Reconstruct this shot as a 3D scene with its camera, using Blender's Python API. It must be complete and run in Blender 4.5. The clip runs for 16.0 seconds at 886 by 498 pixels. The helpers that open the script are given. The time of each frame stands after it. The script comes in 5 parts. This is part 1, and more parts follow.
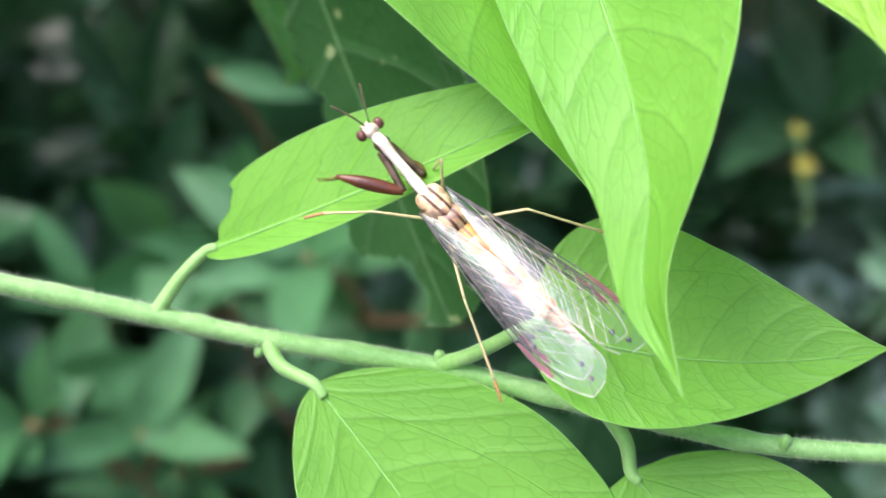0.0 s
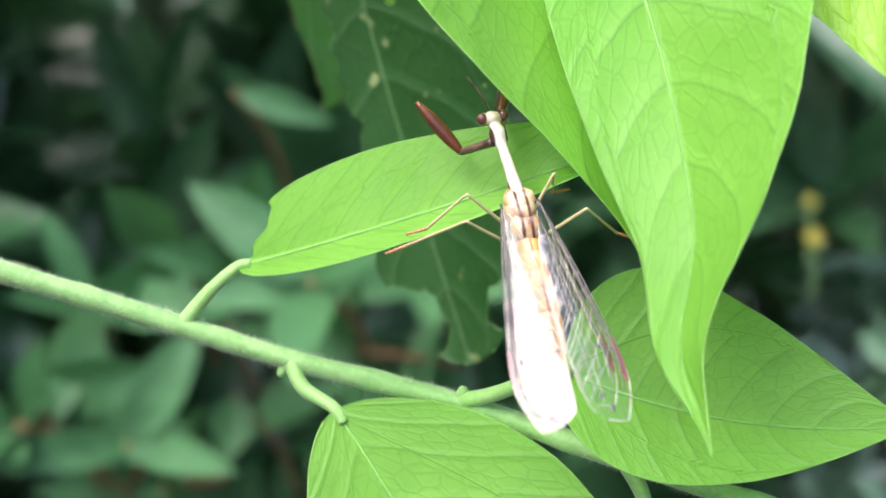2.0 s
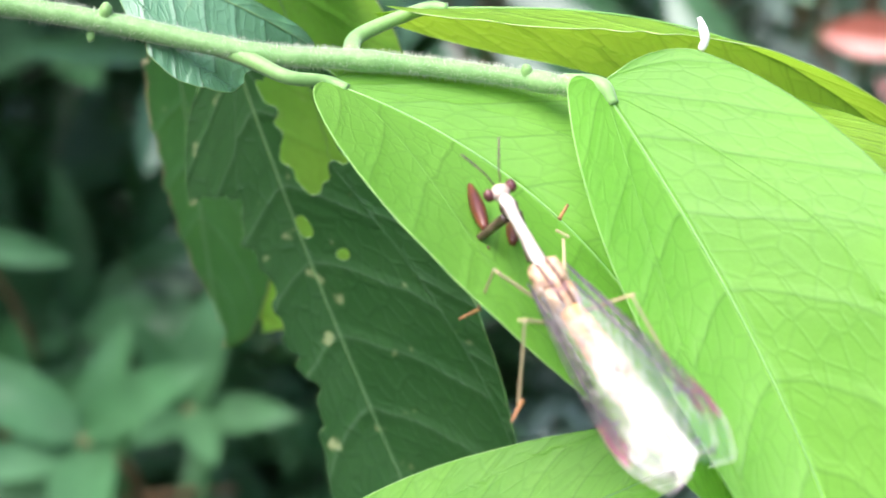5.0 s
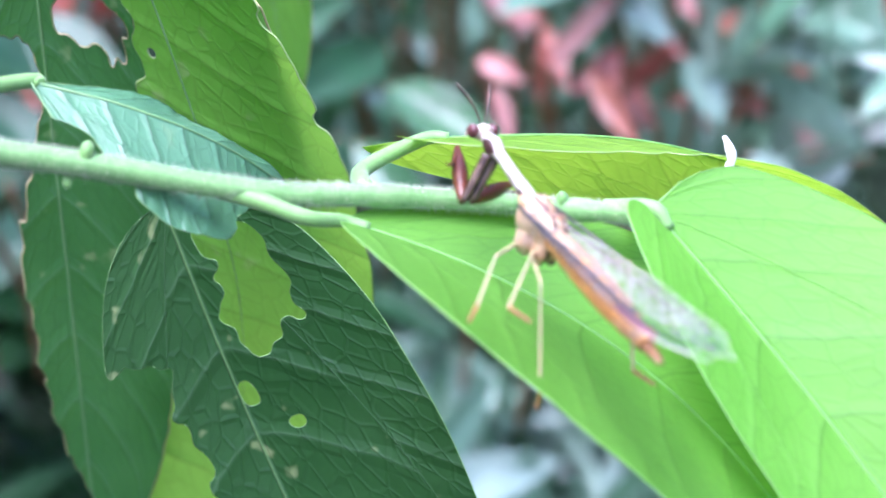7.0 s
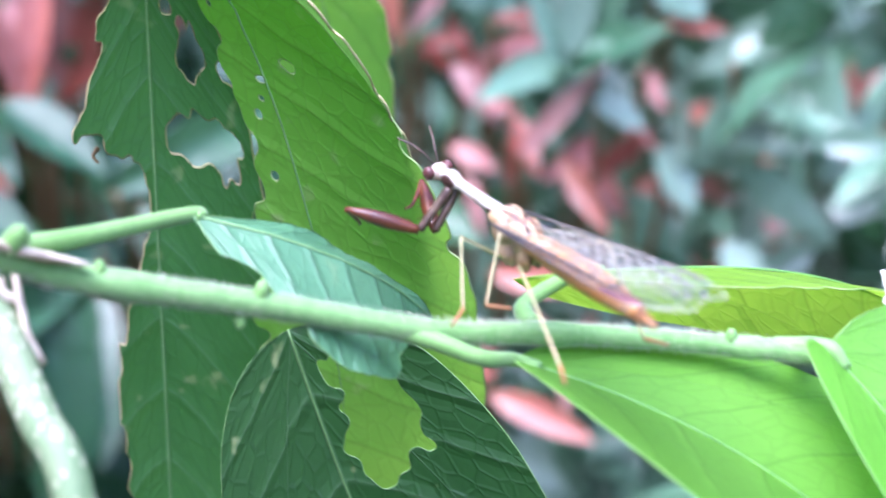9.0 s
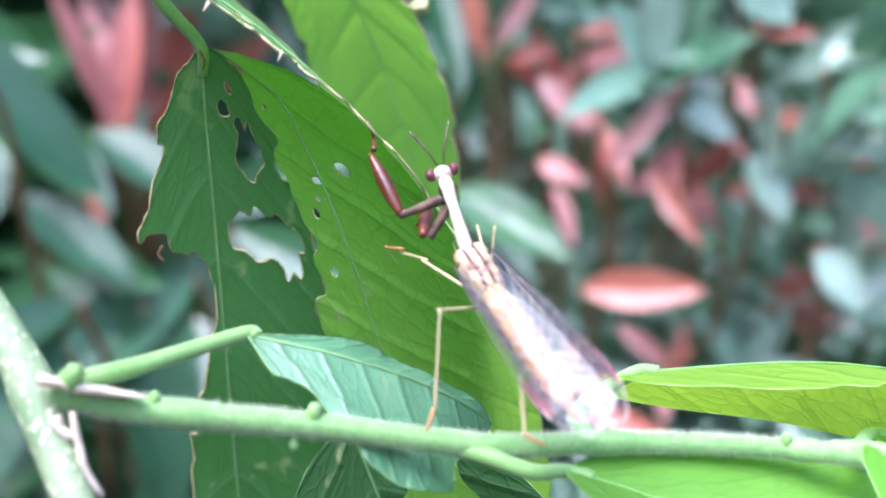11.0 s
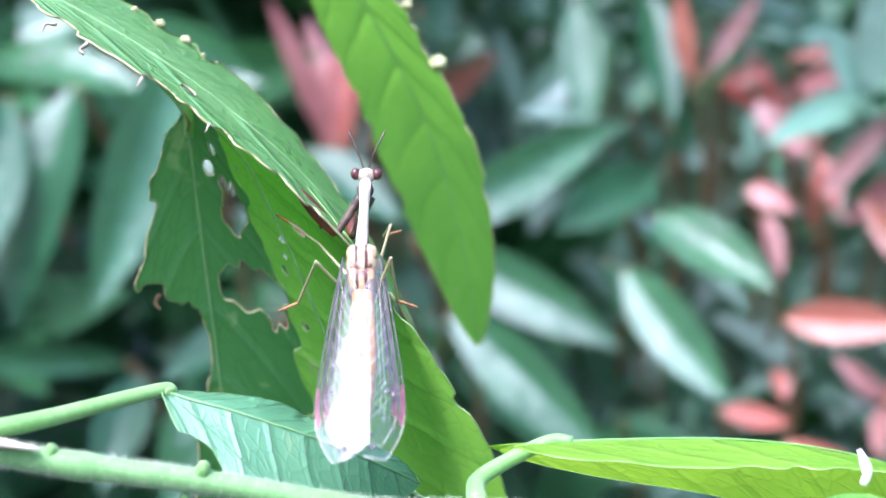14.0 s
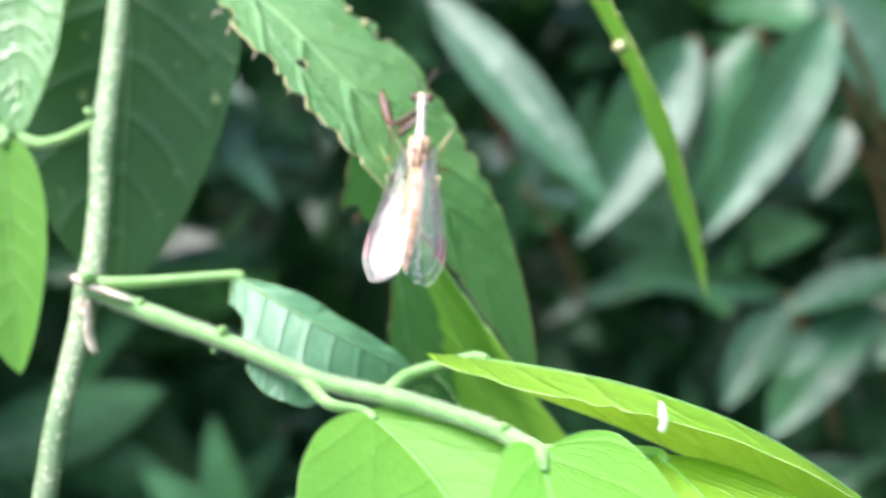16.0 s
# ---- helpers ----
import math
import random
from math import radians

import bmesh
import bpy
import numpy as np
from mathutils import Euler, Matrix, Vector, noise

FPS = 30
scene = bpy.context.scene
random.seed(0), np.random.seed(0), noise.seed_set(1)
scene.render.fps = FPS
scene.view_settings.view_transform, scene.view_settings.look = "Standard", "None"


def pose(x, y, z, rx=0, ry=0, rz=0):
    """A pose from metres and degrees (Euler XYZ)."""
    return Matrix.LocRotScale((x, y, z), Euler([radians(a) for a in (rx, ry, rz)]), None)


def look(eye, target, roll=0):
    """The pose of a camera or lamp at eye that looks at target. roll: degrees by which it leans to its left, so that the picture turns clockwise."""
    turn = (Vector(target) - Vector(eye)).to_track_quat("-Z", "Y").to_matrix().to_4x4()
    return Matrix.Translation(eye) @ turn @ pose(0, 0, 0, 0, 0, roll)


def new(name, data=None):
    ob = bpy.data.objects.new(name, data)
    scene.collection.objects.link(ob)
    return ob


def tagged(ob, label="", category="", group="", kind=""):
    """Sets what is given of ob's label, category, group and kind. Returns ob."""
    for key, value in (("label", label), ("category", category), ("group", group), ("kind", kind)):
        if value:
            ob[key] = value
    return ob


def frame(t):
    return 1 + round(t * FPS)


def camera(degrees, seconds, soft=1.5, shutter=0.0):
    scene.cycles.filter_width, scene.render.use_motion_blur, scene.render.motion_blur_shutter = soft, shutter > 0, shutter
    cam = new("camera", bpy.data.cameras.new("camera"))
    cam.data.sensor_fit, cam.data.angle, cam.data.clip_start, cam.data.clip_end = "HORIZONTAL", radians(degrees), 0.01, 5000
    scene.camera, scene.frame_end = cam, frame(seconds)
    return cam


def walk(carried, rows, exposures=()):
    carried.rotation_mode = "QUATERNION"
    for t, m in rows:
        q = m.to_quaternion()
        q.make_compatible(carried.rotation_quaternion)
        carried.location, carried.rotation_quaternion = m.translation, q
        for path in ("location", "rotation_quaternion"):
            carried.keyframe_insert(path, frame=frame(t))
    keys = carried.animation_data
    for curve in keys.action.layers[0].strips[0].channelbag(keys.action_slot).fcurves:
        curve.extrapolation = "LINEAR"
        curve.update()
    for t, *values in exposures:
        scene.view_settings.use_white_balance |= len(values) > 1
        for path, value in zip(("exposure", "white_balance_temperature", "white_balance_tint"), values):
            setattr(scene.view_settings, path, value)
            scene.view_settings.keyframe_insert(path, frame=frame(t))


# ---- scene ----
MM = 0.001
cam = camera(33.0, 16.0, soft=1.6, shutter=0.5)
cam.data.dof.use_dof = True
cam.data.dof.focus_distance = 0.122
cam.data.dof.aperture_fstop = 31.0
# seconds, eye and target in millimetres, roll
PATH = [
    (0.0, (88.67, -137.28, -3.38), (27.19, -30.49, -44.83), -1.12),
    (0.5, (91.82, -134.58, -1.46), (24.78, -31.13, -42.73), -1.67),
    (1.0, (84.71, -142.79, -0.38), (26.85, -34.37, -42.79), 2.56),
    (1.5, (84.66, -144.07, -1.44), (26.76, -36.10, -44.90), 4.50),
    (2.0, (85.75, -138.88, -3.88), (23.93, -31.09, -42.10), 4.11),
    (2.5, (87.12, -141.87, -1.68), (26.07, -33.33, -38.98), 3.52),
    (3.0, (90.70, -145.16, 2.33), (29.18, -36.20, -32.95), 3.75),
    (3.5, (100.59, -140.05, 4.37), (34.73, -31.98, -25.38), 5.38),
    (4.0, (93.86, -138.63, 11.09), (26.64, -32.13, -21.15), 3.01),
    (4.1, (86.47, -138.11, 10.59), (23.52, -28.76, -20.70), 2.55),
    (4.2, (81.02, -136.24, 11.40), (21.23, -25.37, -20.71), 2.15),
    (6.3, (27.40, -137.51, 9.77), (17.10, -10.45, -15.73), -0.94),
    (6.5, (26.52, -135.69, 5.69), (15.32, -7.84, -14.98), -1.26),
    (7.0, (17.51, -130.64, 7.03), (11.47, -1.99, -10.67), -0.49),
    (7.5, (13.01, -125.28, 6.42), (11.17, 3.67, -10.00), -0.22),
    (8.0, (6.30, -132.15, 6.29), (7.19, -2.86, -7.34), 0.14),
    (8.5, (2.49, -131.52, 9.27), (3.31, -2.02, -2.16), 0.09),
    (9.0, (-0.02, -127.81, 11.23), (0.14, 1.71, 0.06), 0.02),
    (9.2, (-0.92, -126.47, 13.01), (-1.90, 2.90, 0.19), -0.35),
    (11.3, (4.87, -128.89, 19.75), (-4.85, 0.24, 8.35), -1.32),
    (11.5, (5.56, -130.16, 19.49), (-5.05, -1.10, 8.11), -0.90),
    (12.0, (6.12, -128.16, 20.55), (-5.69, 1.01, 11.82), 0.17),
    (12.5, (4.99, -128.50, 20.23), (-8.67, 0.48, 11.52), 0.56),
    (13.0, (8.76, -127.80, 21.88), (-6.52, 1.02, 13.38), 0.17),
    (13.5, (18.79, -130.27, 24.75), (-2.31, -2.39, 14.67), 0.11),
    (14.0, (31.17, -126.83, 23.62), (-0.56, -1.16, 13.74), -1.15),
    (14.5, (44.82, -122.40, 26.42), (-2.24, -1.78, 14.73), -1.54),
    (15.0, (64.91, -121.22, 29.72), (1.65, -8.51, 15.81), -1.60),
    (15.2, (74.38, -123.26, 29.90), (3.70, -15.08, 15.70), -1.20),
    (15.5, (88.37, -127.27, 30.75), (7.97, -26.33, 15.04), 0.21),
    (16.0, (114.47, -116.35, 29.19), (20.78, -27.77, 12.55), 2.40),
]


def mm(p):
    return Vector(p) * MM


walk(cam, [(t, look(mm(eye), mm(target), roll)) for t, eye, target, roll in PATH],
     exposures=[(0, 1.76, 6250, 17), (4.2, 1.66, 6600, 18), (6.3, 1.88, 5250, 30), (9.0, 1.92, 5250, 30), (11.0, 1.90, 5450, 26), (13.0, 1.92, 5700, 25), (14.0, 1.98, 5300, 21), (15.2, 2.0, 5800, 21), (16, 1.9, 6150, 12)])

# ---- light ----
world = bpy.data.worlds.new("sky")
world.use_nodes = True
scene.world = world
sky = world.node_tree.nodes.new("ShaderNodeTexSky")
sky.sky_type = "NISHITA"
sky.sun_disc = False
sky.sun_elevation = radians(57)
sky.sun_rotation = radians(221)
sky.dust_density = 3.0
world.node_tree.links.new(sky.outputs[0], world.node_tree.nodes["Background"].inputs[0])
world.node_tree.nodes["Background"].inputs[1].default_value = 0.15
sun = new("sun", bpy.data.lights.new("sun", "SUN"))
sun.data.energy = 2.1
sun.data.angle = radians(52)
sun.data.color = (1.0, 0.98, 0.95)
sun.matrix_world = look((-0.28, -0.62, 1.05), (0, 0, 0))


# ---- materials ----
class Nodes:
    """A small helper to write node materials."""

    def __init__(self, name):
        self.mat = bpy.data.materials.new(name)
        self.mat.use_nodes = True
        self.tree = self.mat.node_tree
        self.tree.nodes.clear()
        self.out = self.add("OutputMaterial")

    def add(self, kind, **values):
        node = self.tree.nodes.new("ShaderNode" + kind)
        for key, value in values.items():
            if key == "operation":
                node.operation = value
            elif key == "blend_type":
                node.blend_type = value
            elif key == "data_type":
                node.data_type = value
            elif key == "attribute_name":
                node.attribute_name = value
        return node

    def put(self, socket, value):
        if hasattr(value, "is_linked"):
            self.tree.links.new(value, socket)
        elif hasattr(value, "__len__") and len(value) == 3:
            socket.default_value = (*value, 1.0) if socket.type == "RGBA" else value
        else:
            socket.default_value = value

    def noise(self, scale, detail=3.0, rough=0.5, vector=None, distortion=0.0):
        n = self.add("TexNoise")
        n.inputs["Scale"].default_value = scale
        n.inputs["Detail"].default_value = detail
        n.inputs["Roughness"].default_value = rough
        n.inputs["Distortion"].default_value = distortion
        self.put(n.inputs["Vector"], vector if vector else self.place())
        return n.outputs["Fac"]

    def place(self):
        return self.add("TexCoord").outputs["Object"]

    def ramp(self, fac, low, high, a=0.0, b=1.0):
        n = self.add("MapRange")
        self.put(n.inputs[0], fac)
        for i, v in zip((1, 2, 3, 4), (low, high, a, b)):
            n.inputs[i].default_value = v
        return n.outputs[0]

    def math(self, operation, a, b=0.0):
        n = self.add("Math", operation=operation)
        self.put(n.inputs[0], a)
        self.put(n.inputs[1], b)
        return n.outputs[0]

    def mix(self, fac, a, b):
        n = self.add("Mix", data_type="RGBA")
        self.put(n.inputs[0], fac)
        self.put(n.inputs[6], a)
        self.put(n.inputs[7], b)
        return n.outputs[2]

    def attribute(self, name):
        return self.add("Attribute", attribute_name=name).outputs["Fac"]

    def bump(self, height, strength, distance):
        n = self.add("Bump")
        n.inputs["Strength"].default_value = strength
        n.inputs["Distance"].default_value = distance
        self.put(n.inputs["Height"], height)
        return n.outputs[0]

    def gloss(self, colour, rough, normal=None, metal=0.0, specular=0.5, sheen=0.0):
        n = self.add("BsdfPrincipled")
        self.put(n.inputs["Base Color"], colour)
        self.put(n.inputs["Roughness"], rough)
        n.inputs["Metallic"].default_value = metal
        n.inputs["Specular IOR Level"].default_value = specular
        n.inputs["Sheen Weight"].default_value = sheen
        if normal:
            self.put(n.inputs["Normal"], normal)
        return n

    def end(self, shader):
        self.tree.links.new(shader, self.out.inputs[0])
        return self.mat


def leaf_material(name, colour, young, through_colour, rough, clear, specular=0.4, spots=0.0, pale_veins=0.5, quilt=1.0, side_veins=-0.22):
    """A leaf blade: a glossy face over tissue that lets light through. Side veins, the long basal pair and a fine net run in its own grid."""
    n = Nodes(name)
    rung, flank, mid, across = (n.attribute(a) for a in ("rung", "flank", "mid", "across"))
    sway = n.math("MULTIPLY", n.math("SUBTRACT", n.noise(160, 2), 0.5), 0.22)
    row = n.math("ADD", rung, sway)
    beside = n.math("ABSOLUTE", n.math("SUBTRACT", n.math("FRACT", row), 0.5))
    side = n.ramp(beside, 0.012, 0.040, 1, 0)
    pillow = n.ramp(beside, 0.0, 0.16)
    long = n.ramp(n.math("ABSOLUTE", flank), 0.04, 0.14, 1, 0)
    centre = n.ramp(mid, 0.08, 0.24, 1, 0)
    main = n.math("MAXIMUM", centre, long)
    grid = n.add("CombineXYZ")
    n.put(grid.inputs[0], n.math("MULTIPLY", row, 3.2))
    n.put(grid.inputs[1], n.math("MULTIPLY", across, 0.62))
    net = n.add("TexVoronoi")
    net.feature = "DISTANCE_TO_EDGE"
    net.inputs["Scale"].default_value = 1.0
    n.put(net.inputs["Vector"], grid.outputs[0])
    fine = n.ramp(net.outputs["Distance"], 0.0, 0.09, 1, 0)
    blotch = n.noise(90, 3, 0.55)
    grain = n.noise(1800, 3, 0.6)
    base = n.mix(n.ramp(blotch, 0.3, 0.7), colour, young)
    base = n.mix(n.ramp(grain, 0.35, 0.75, 0, 0.22), base, [c * 0.6 for c in colour])
    pale = [min(1, c * 1.25 + 0.06) for c in young]
    base = n.mix(n.math("MULTIPLY", fine, 0.16), base, [c * 0.62 for c in colour])
    base = n.mix(n.math("MULTIPLY", side, abs(side_veins)), base, pale if side_veins > 0 else [c * 0.45 for c in colour])
    base = n.mix(n.math("MULTIPLY", main, pale_veins), base, pale)
    if spots:
        dots = n.noise(330, 2, 0.5)
        base = n.mix(n.ramp(dots, 0.67, 0.74, 0, spots * 0.7), base, (0.46, 0.52, 0.24))
    height = n.math("ADD", n.math("MULTIPLY", pillow, 0.34 * quilt), n.math("MULTIPLY", n.ramp(net.outputs["Distance"], 0.0, 0.12), 0.10 * quilt))
    height = n.math("SUBTRACT", height, n.math("MULTIPLY", main, 0.7))
    height = n.math("ADD", height, n.math("ADD", n.math("MULTIPLY", n.noise(1300, 3, 0.6), 0.15), n.math("MULTIPLY", n.noise(200, 2), 0.45)))
    normal = n.bump(height, 0.5, 0.00035)
    face = n.gloss(base, n.ramp(blotch, 0.3, 0.7, rough - 0.06, rough + 0.08), normal, 0, specular)
    back = n.add("BsdfTranslucent")
    glow = n.mix(n.ramp(blotch, 0.3, 0.7), through_colour, [min(1, c * 1.15) for c in through_colour])
    glow = n.mix(n.math("MULTIPLY", n.math("MAXIMUM", main, n.math("MULTIPLY", side, 0.7)), 0.5), glow, [min(1, c * (0.65 if pale_veins < 0.8 else 1.6)) for c in through_colour])
    glow = n.mix(n.math("MULTIPLY", fine, 0.2), glow, [c * 0.6 for c in through_colour])
    n.put(back.inputs[0], glow)
    n.put(back.inputs[1], normal)
    both = n.add("MixShader")
    both.inputs[0].default_value = clear
    n.put(both.inputs[1], face.outputs[0])
    n.put(both.inputs[2], back.outputs[0])
    return n.end(both.outputs[0])


def solid(name, colour, second, scale=400, rough=0.5, metal=0.0, specular=0.5, bump=0.3, depth=0.0002, fine=2500, sheen=0.0):
    """An opaque surface with blotches of a second colour, grain and fine relief."""
    n = Nodes(name)
    big = n.noise(scale, 4, 0.6)
    small = n.noise(fine, 3, 0.6)
    base = n.mix(n.ramp(big, 0.35, 0.65), colour, second)
    base = n.mix(n.ramp(small, 0.4, 0.8, 0, 0.35), base, [c * 0.55 for c in colour])
    normal = n.bump(n.math("ADD", n.math("MULTIPLY", small, 0.5), big), bump, depth)
    return n.end(n.gloss(base, n.ramp(small, 0.3, 0.7, max(0.05, rough - 0.1), rough + 0.1), normal, metal, specular, sheen).outputs[0])


LEAF_BRIGHT = leaf_material("bright_leaf", (0.14, 0.37, 0.04), (0.19, 0.45, 0.06), (0.36, 0.72, 0.05), 0.48, 0.44, 0.38, 0.0, 0.14, 1.0, -0.3)
LEAF_LIME = leaf_material("lime_leaf", (0.20, 0.40, 0.03), (0.26, 0.46, 0.045), (0.44, 0.72, 0.04), 0.36, 0.42, 0.5, 0.0, 0.3, 2.6, -0.3)
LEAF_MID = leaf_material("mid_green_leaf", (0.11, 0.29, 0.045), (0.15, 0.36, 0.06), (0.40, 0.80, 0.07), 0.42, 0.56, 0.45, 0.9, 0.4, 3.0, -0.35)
# mid green raised to yellow-green: sunlight through the leaf is put into the colour
LEAF_SUN_TINT = leaf_material("yellow_green_leaf_with_sunlight_in_colour", (0.20, 0.46, 0.06), (0.25, 0.52, 0.08), (0.48, 0.88, 0.08), 0.38, 0.46, 0.6, 0.9, 0.4, 3.0, -0.35)
LEAF_PALE = leaf_material("pale_green_leaf", (0.15, 0.35, 0.10), (0.24, 0.46, 0.16), (0.28, 0.62, 0.08), 0.30, 0.34, 0.9, 0.6, 0.5, 5.5)
# darker copy of the leaf colour: shade on the hanging leaf is painted in
LEAF_SHADE_TINT = leaf_material("leaf_with_shade_in_colour", (0.045, 0.15, 0.04), (0.065, 0.19, 0.055), (0.14, 0.40, 0.05), 0.42, 0.36, 0.45, 0.6, 0.7, 3.2, 0.45)
# very dark green: the shade these leaves hang in is part of the colour
LEAF_DEEP_SHADE = leaf_material("leaf_with_deep_shade_in_colour", (0.022, 0.08, 0.02), (0.034, 0.105, 0.028), (0.06, 0.20, 0.03), 0.42, 0.20, 0.35, 0.7, 0.6, 2.8, 0.4)
LEAF_BLUE = leaf_material("blue_green_leaf", (0.10, 0.26, 0.12), (0.15, 0.33, 0.17), (0.18, 0.45, 0.09), 0.36, 0.26, 0.6, 0.2, 0.0, 1.7, -0.85)


def hedge_material(name, tints, through_colour, rough, clear, specular=0.6):
    """Glossy hedge leaves, each of its own tint."""
    n = Nodes(name)
    each = n.math("FRACT", n.math("ADD", n.add("NewGeometry").outputs["Random Per Island"], n.add("ObjectInfo").outputs["Random"]))
    colours = n.add("ValToRGB")
    bar = colours.color_ramp
    bar.elements[0].color = (*tints[0], 1)
    bar.elements[1].color = (*tints[-1], 1)
    for i in range(1, len(tints) - 1):
        bar.elements.new(i / (len(tints) - 1)).color = (*tints[i], 1)
    n.put(colours.inputs[0], each)
    patch = n.noise(45, 3, 0.55)
    base = n.mix(n.ramp(patch, 0.35, 0.7, 0, 0.6), colours.outputs[0], [c * 0.55 for c in tints[0]])
    base = n.mix(n.ramp(n.noise(400, 3), 0.4, 0.7, 0, 0.25), base, tints[-1])
    normal = n.bump(n.noise(70, 2), 0.35, 0.004)
    face = n.gloss(base, n.ramp(patch, 0.3, 0.7, rough - 0.06, rough + 0.1), normal, 0, specular)
    back = n.add("BsdfTranslucent")
    n.put(back.inputs[0], through_colour)
    both = n.add("MixShader")
    both.inputs[0].default_value = clear
    n.put(both.inputs[1], face.outputs[0])
    n.put(both.inputs[2], back.outputs[0])
    return n.end(both.outputs[0])


HEDGE_GREEN = hedge_material("hedge_leaf", [(0.03, 0.09, 0.035), (0.06, 0.17, 0.065), (0.035, 0.11, 0.04), (0.08, 0.19, 0.09), (0.045, 0.13, 0.05)], (0.07, 0.22, 0.04), 0.26, 0.14)
# the palest tints paint the sky's sheen on glossy leaves into the colour
HEDGE_SKY_SHEEN = hedge_material("hedge_leaf_with_sky_sheen_in_colour", [(0.07, 0.18, 0.09), (0.36, 0.55, 0.42), (0.13, 0.29, 0.15), (0.54, 0.67, 0.58), (0.12, 0.26, 0.13)], (0.14, 0.30, 0.14), 0.24, 0.16, 0.9)
HEDGE_TEAL = hedge_material("long_hedge_leaf", [(0.022, 0.085, 0.034), (0.035, 0.12, 0.05), (0.025, 0.095, 0.04), (0.05, 0.14, 0.065), (0.03, 0.11, 0.045)], (0.07, 0.22, 0.05), 0.36, 0.2, 0.5)
HEDGE_RED = hedge_material("red_hedge_leaf", [(0.40, 0.07, 0.055), (0.60, 0.25, 0.16), (0.33, 0.085, 0.075), (0.72, 0.46, 0.44), (0.54, 0.17, 0.12)], (0.60, 0.20, 0.13), 0.28, 0.25)
HEDGE_FRESH = hedge_material("fresh_hedge_leaf", [(0.04, 0.13, 0.045), (0.07, 0.20, 0.075), (0.05, 0.16, 0.055), (0.085, 0.22, 0.09), (0.06, 0.17, 0.06)], (0.08, 0.26, 0.05), 0.5, 0.2, 0.3)
RIM_PALE = solid("pale_leaf_margin", (0.34, 0.50, 0.14), (0.40, 0.52, 0.20), 500, 0.6)
RIM = solid("leaf_margin", (0.20, 0.42, 0.09), (0.26, 0.48, 0.12), 500, 0.6)
RIM_DRY = solid("dry_leaf_margin", (0.42, 0.40, 0.16), (0.50, 0.42, 0.22), 700, 0.7)
VEIN = solid("leaf_vein", (0.18, 0.42, 0.08), (0.23, 0.46, 0.11), 500, 0.5)
VEIN_DIM = solid("dim_leaf_vein", (0.10, 0.21, 0.06), (0.13, 0.25, 0.08), 500, 0.5)
VEIN_DARK = solid("dark_leaf_vein", (0.20, 0.38, 0.13), (0.25, 0.42, 0.16), 500, 0.5)
STEM = solid("green_stem", (0.14, 0.31, 0.075), (0.21, 0.39, 0.12), 700, 0.6, bump=0.6, sheen=0.3)
STEM_PALE = solid("petiole_skin", (0.17, 0.36, 0.08), (0.23, 0.42, 0.12), 300, 0.55, sheen=0.3)
HAIR = solid("fine_hair", (0.55, 0.62, 0.42), (0.62, 0.66, 0.5), 300, 0.6)
DRY = solid("dry_husk", (0.52, 0.40, 0.28), (0.74, 0.64, 0.50), 500, 0.7, bump=0.6)
BROWN = solid("brown_scar", (0.16, 0.09, 0.04), (0.24, 0.14, 0.06), 500, 0.8, bump=0.6)
GALL = solid("leaf_gall", (0.30, 0.40, 0.14), (0.42, 0.34, 0.18), 500, 0.55, bump=0.5)


def bark_material():
    n = Nodes("speckled_bark")
    fleck = n.add("TexVoronoi")
    scaled = n.add("Mapping")
    scaled.inputs["Scale"].default_value = (1, 1, 0.5)
    n.put(scaled.inputs["Vector"], n.place())
    n.put(fleck.inputs["Vector"], scaled.outputs[0])
    fleck.inputs["Scale"].default_value = 1900
    base = n.mix(n.ramp(n.noise(250, 4), 0.35, 0.65), (0.14, 0.23, 0.10), (0.22, 0.29, 0.15))
    base = n.mix(n.ramp(fleck.outputs["Distance"], 0.18, 0.36, 1, 0), base, (0.60, 0.58, 0.42))
    normal = n.bump(n.math("ADD", n.noise(1500, 3), n.ramp(fleck.outputs["Distance"], 0.1, 0.3, 1, 0)), 0.5, 0.0002)
    return n.end(n.gloss(base, 0.65, normal).outputs[0])


BARK = bark_material()


# ---- geometry helpers, in millimetres ----
ORIGIN = {}


def thing(name, origin, label, category, group="", kind=""):
    """An empty at the base of a thing."""
    ob = new(name)
    ob.location = mm(origin)
    ORIGIN[ob.name] = Vector(origin)
    return tagged(ob, label, category, group, kind)


def part(name, shape, material, parent, label="", origin=None, smooth=True, kind=""):
    """One mesh object under a thing or a part. shape: vertices in millimetres and faces."""
    verts, faces = shape
    start = ORIGIN[parent.name] if parent else Vector((0, 0, 0))
    at = Vector(origin) if origin is not None else start
    data = bpy.data.meshes.new(name)
    data.from_pydata([(Vector(v) - at) * MM for v in verts], [], faces)
    for m in material if isinstance(material, (list, tuple)) else [material]:
        data.materials.append(m)
    data.polygons.foreach_set("use_smooth", [smooth] * len(data.polygons))
    data.update()
    ob = new(name, data)
    if parent:
        ob.parent = parent
    ob.location = (at - start) * MM
    ORIGIN[ob.name] = at
    return tagged(ob, label, "", "", kind)


def join(*shapes):
    verts, faces = [], []
    for v, f in shapes:
        n = len(verts)
        verts += list(v)
        faces += [tuple(i + n for i in g) for g in f]
    return verts, faces


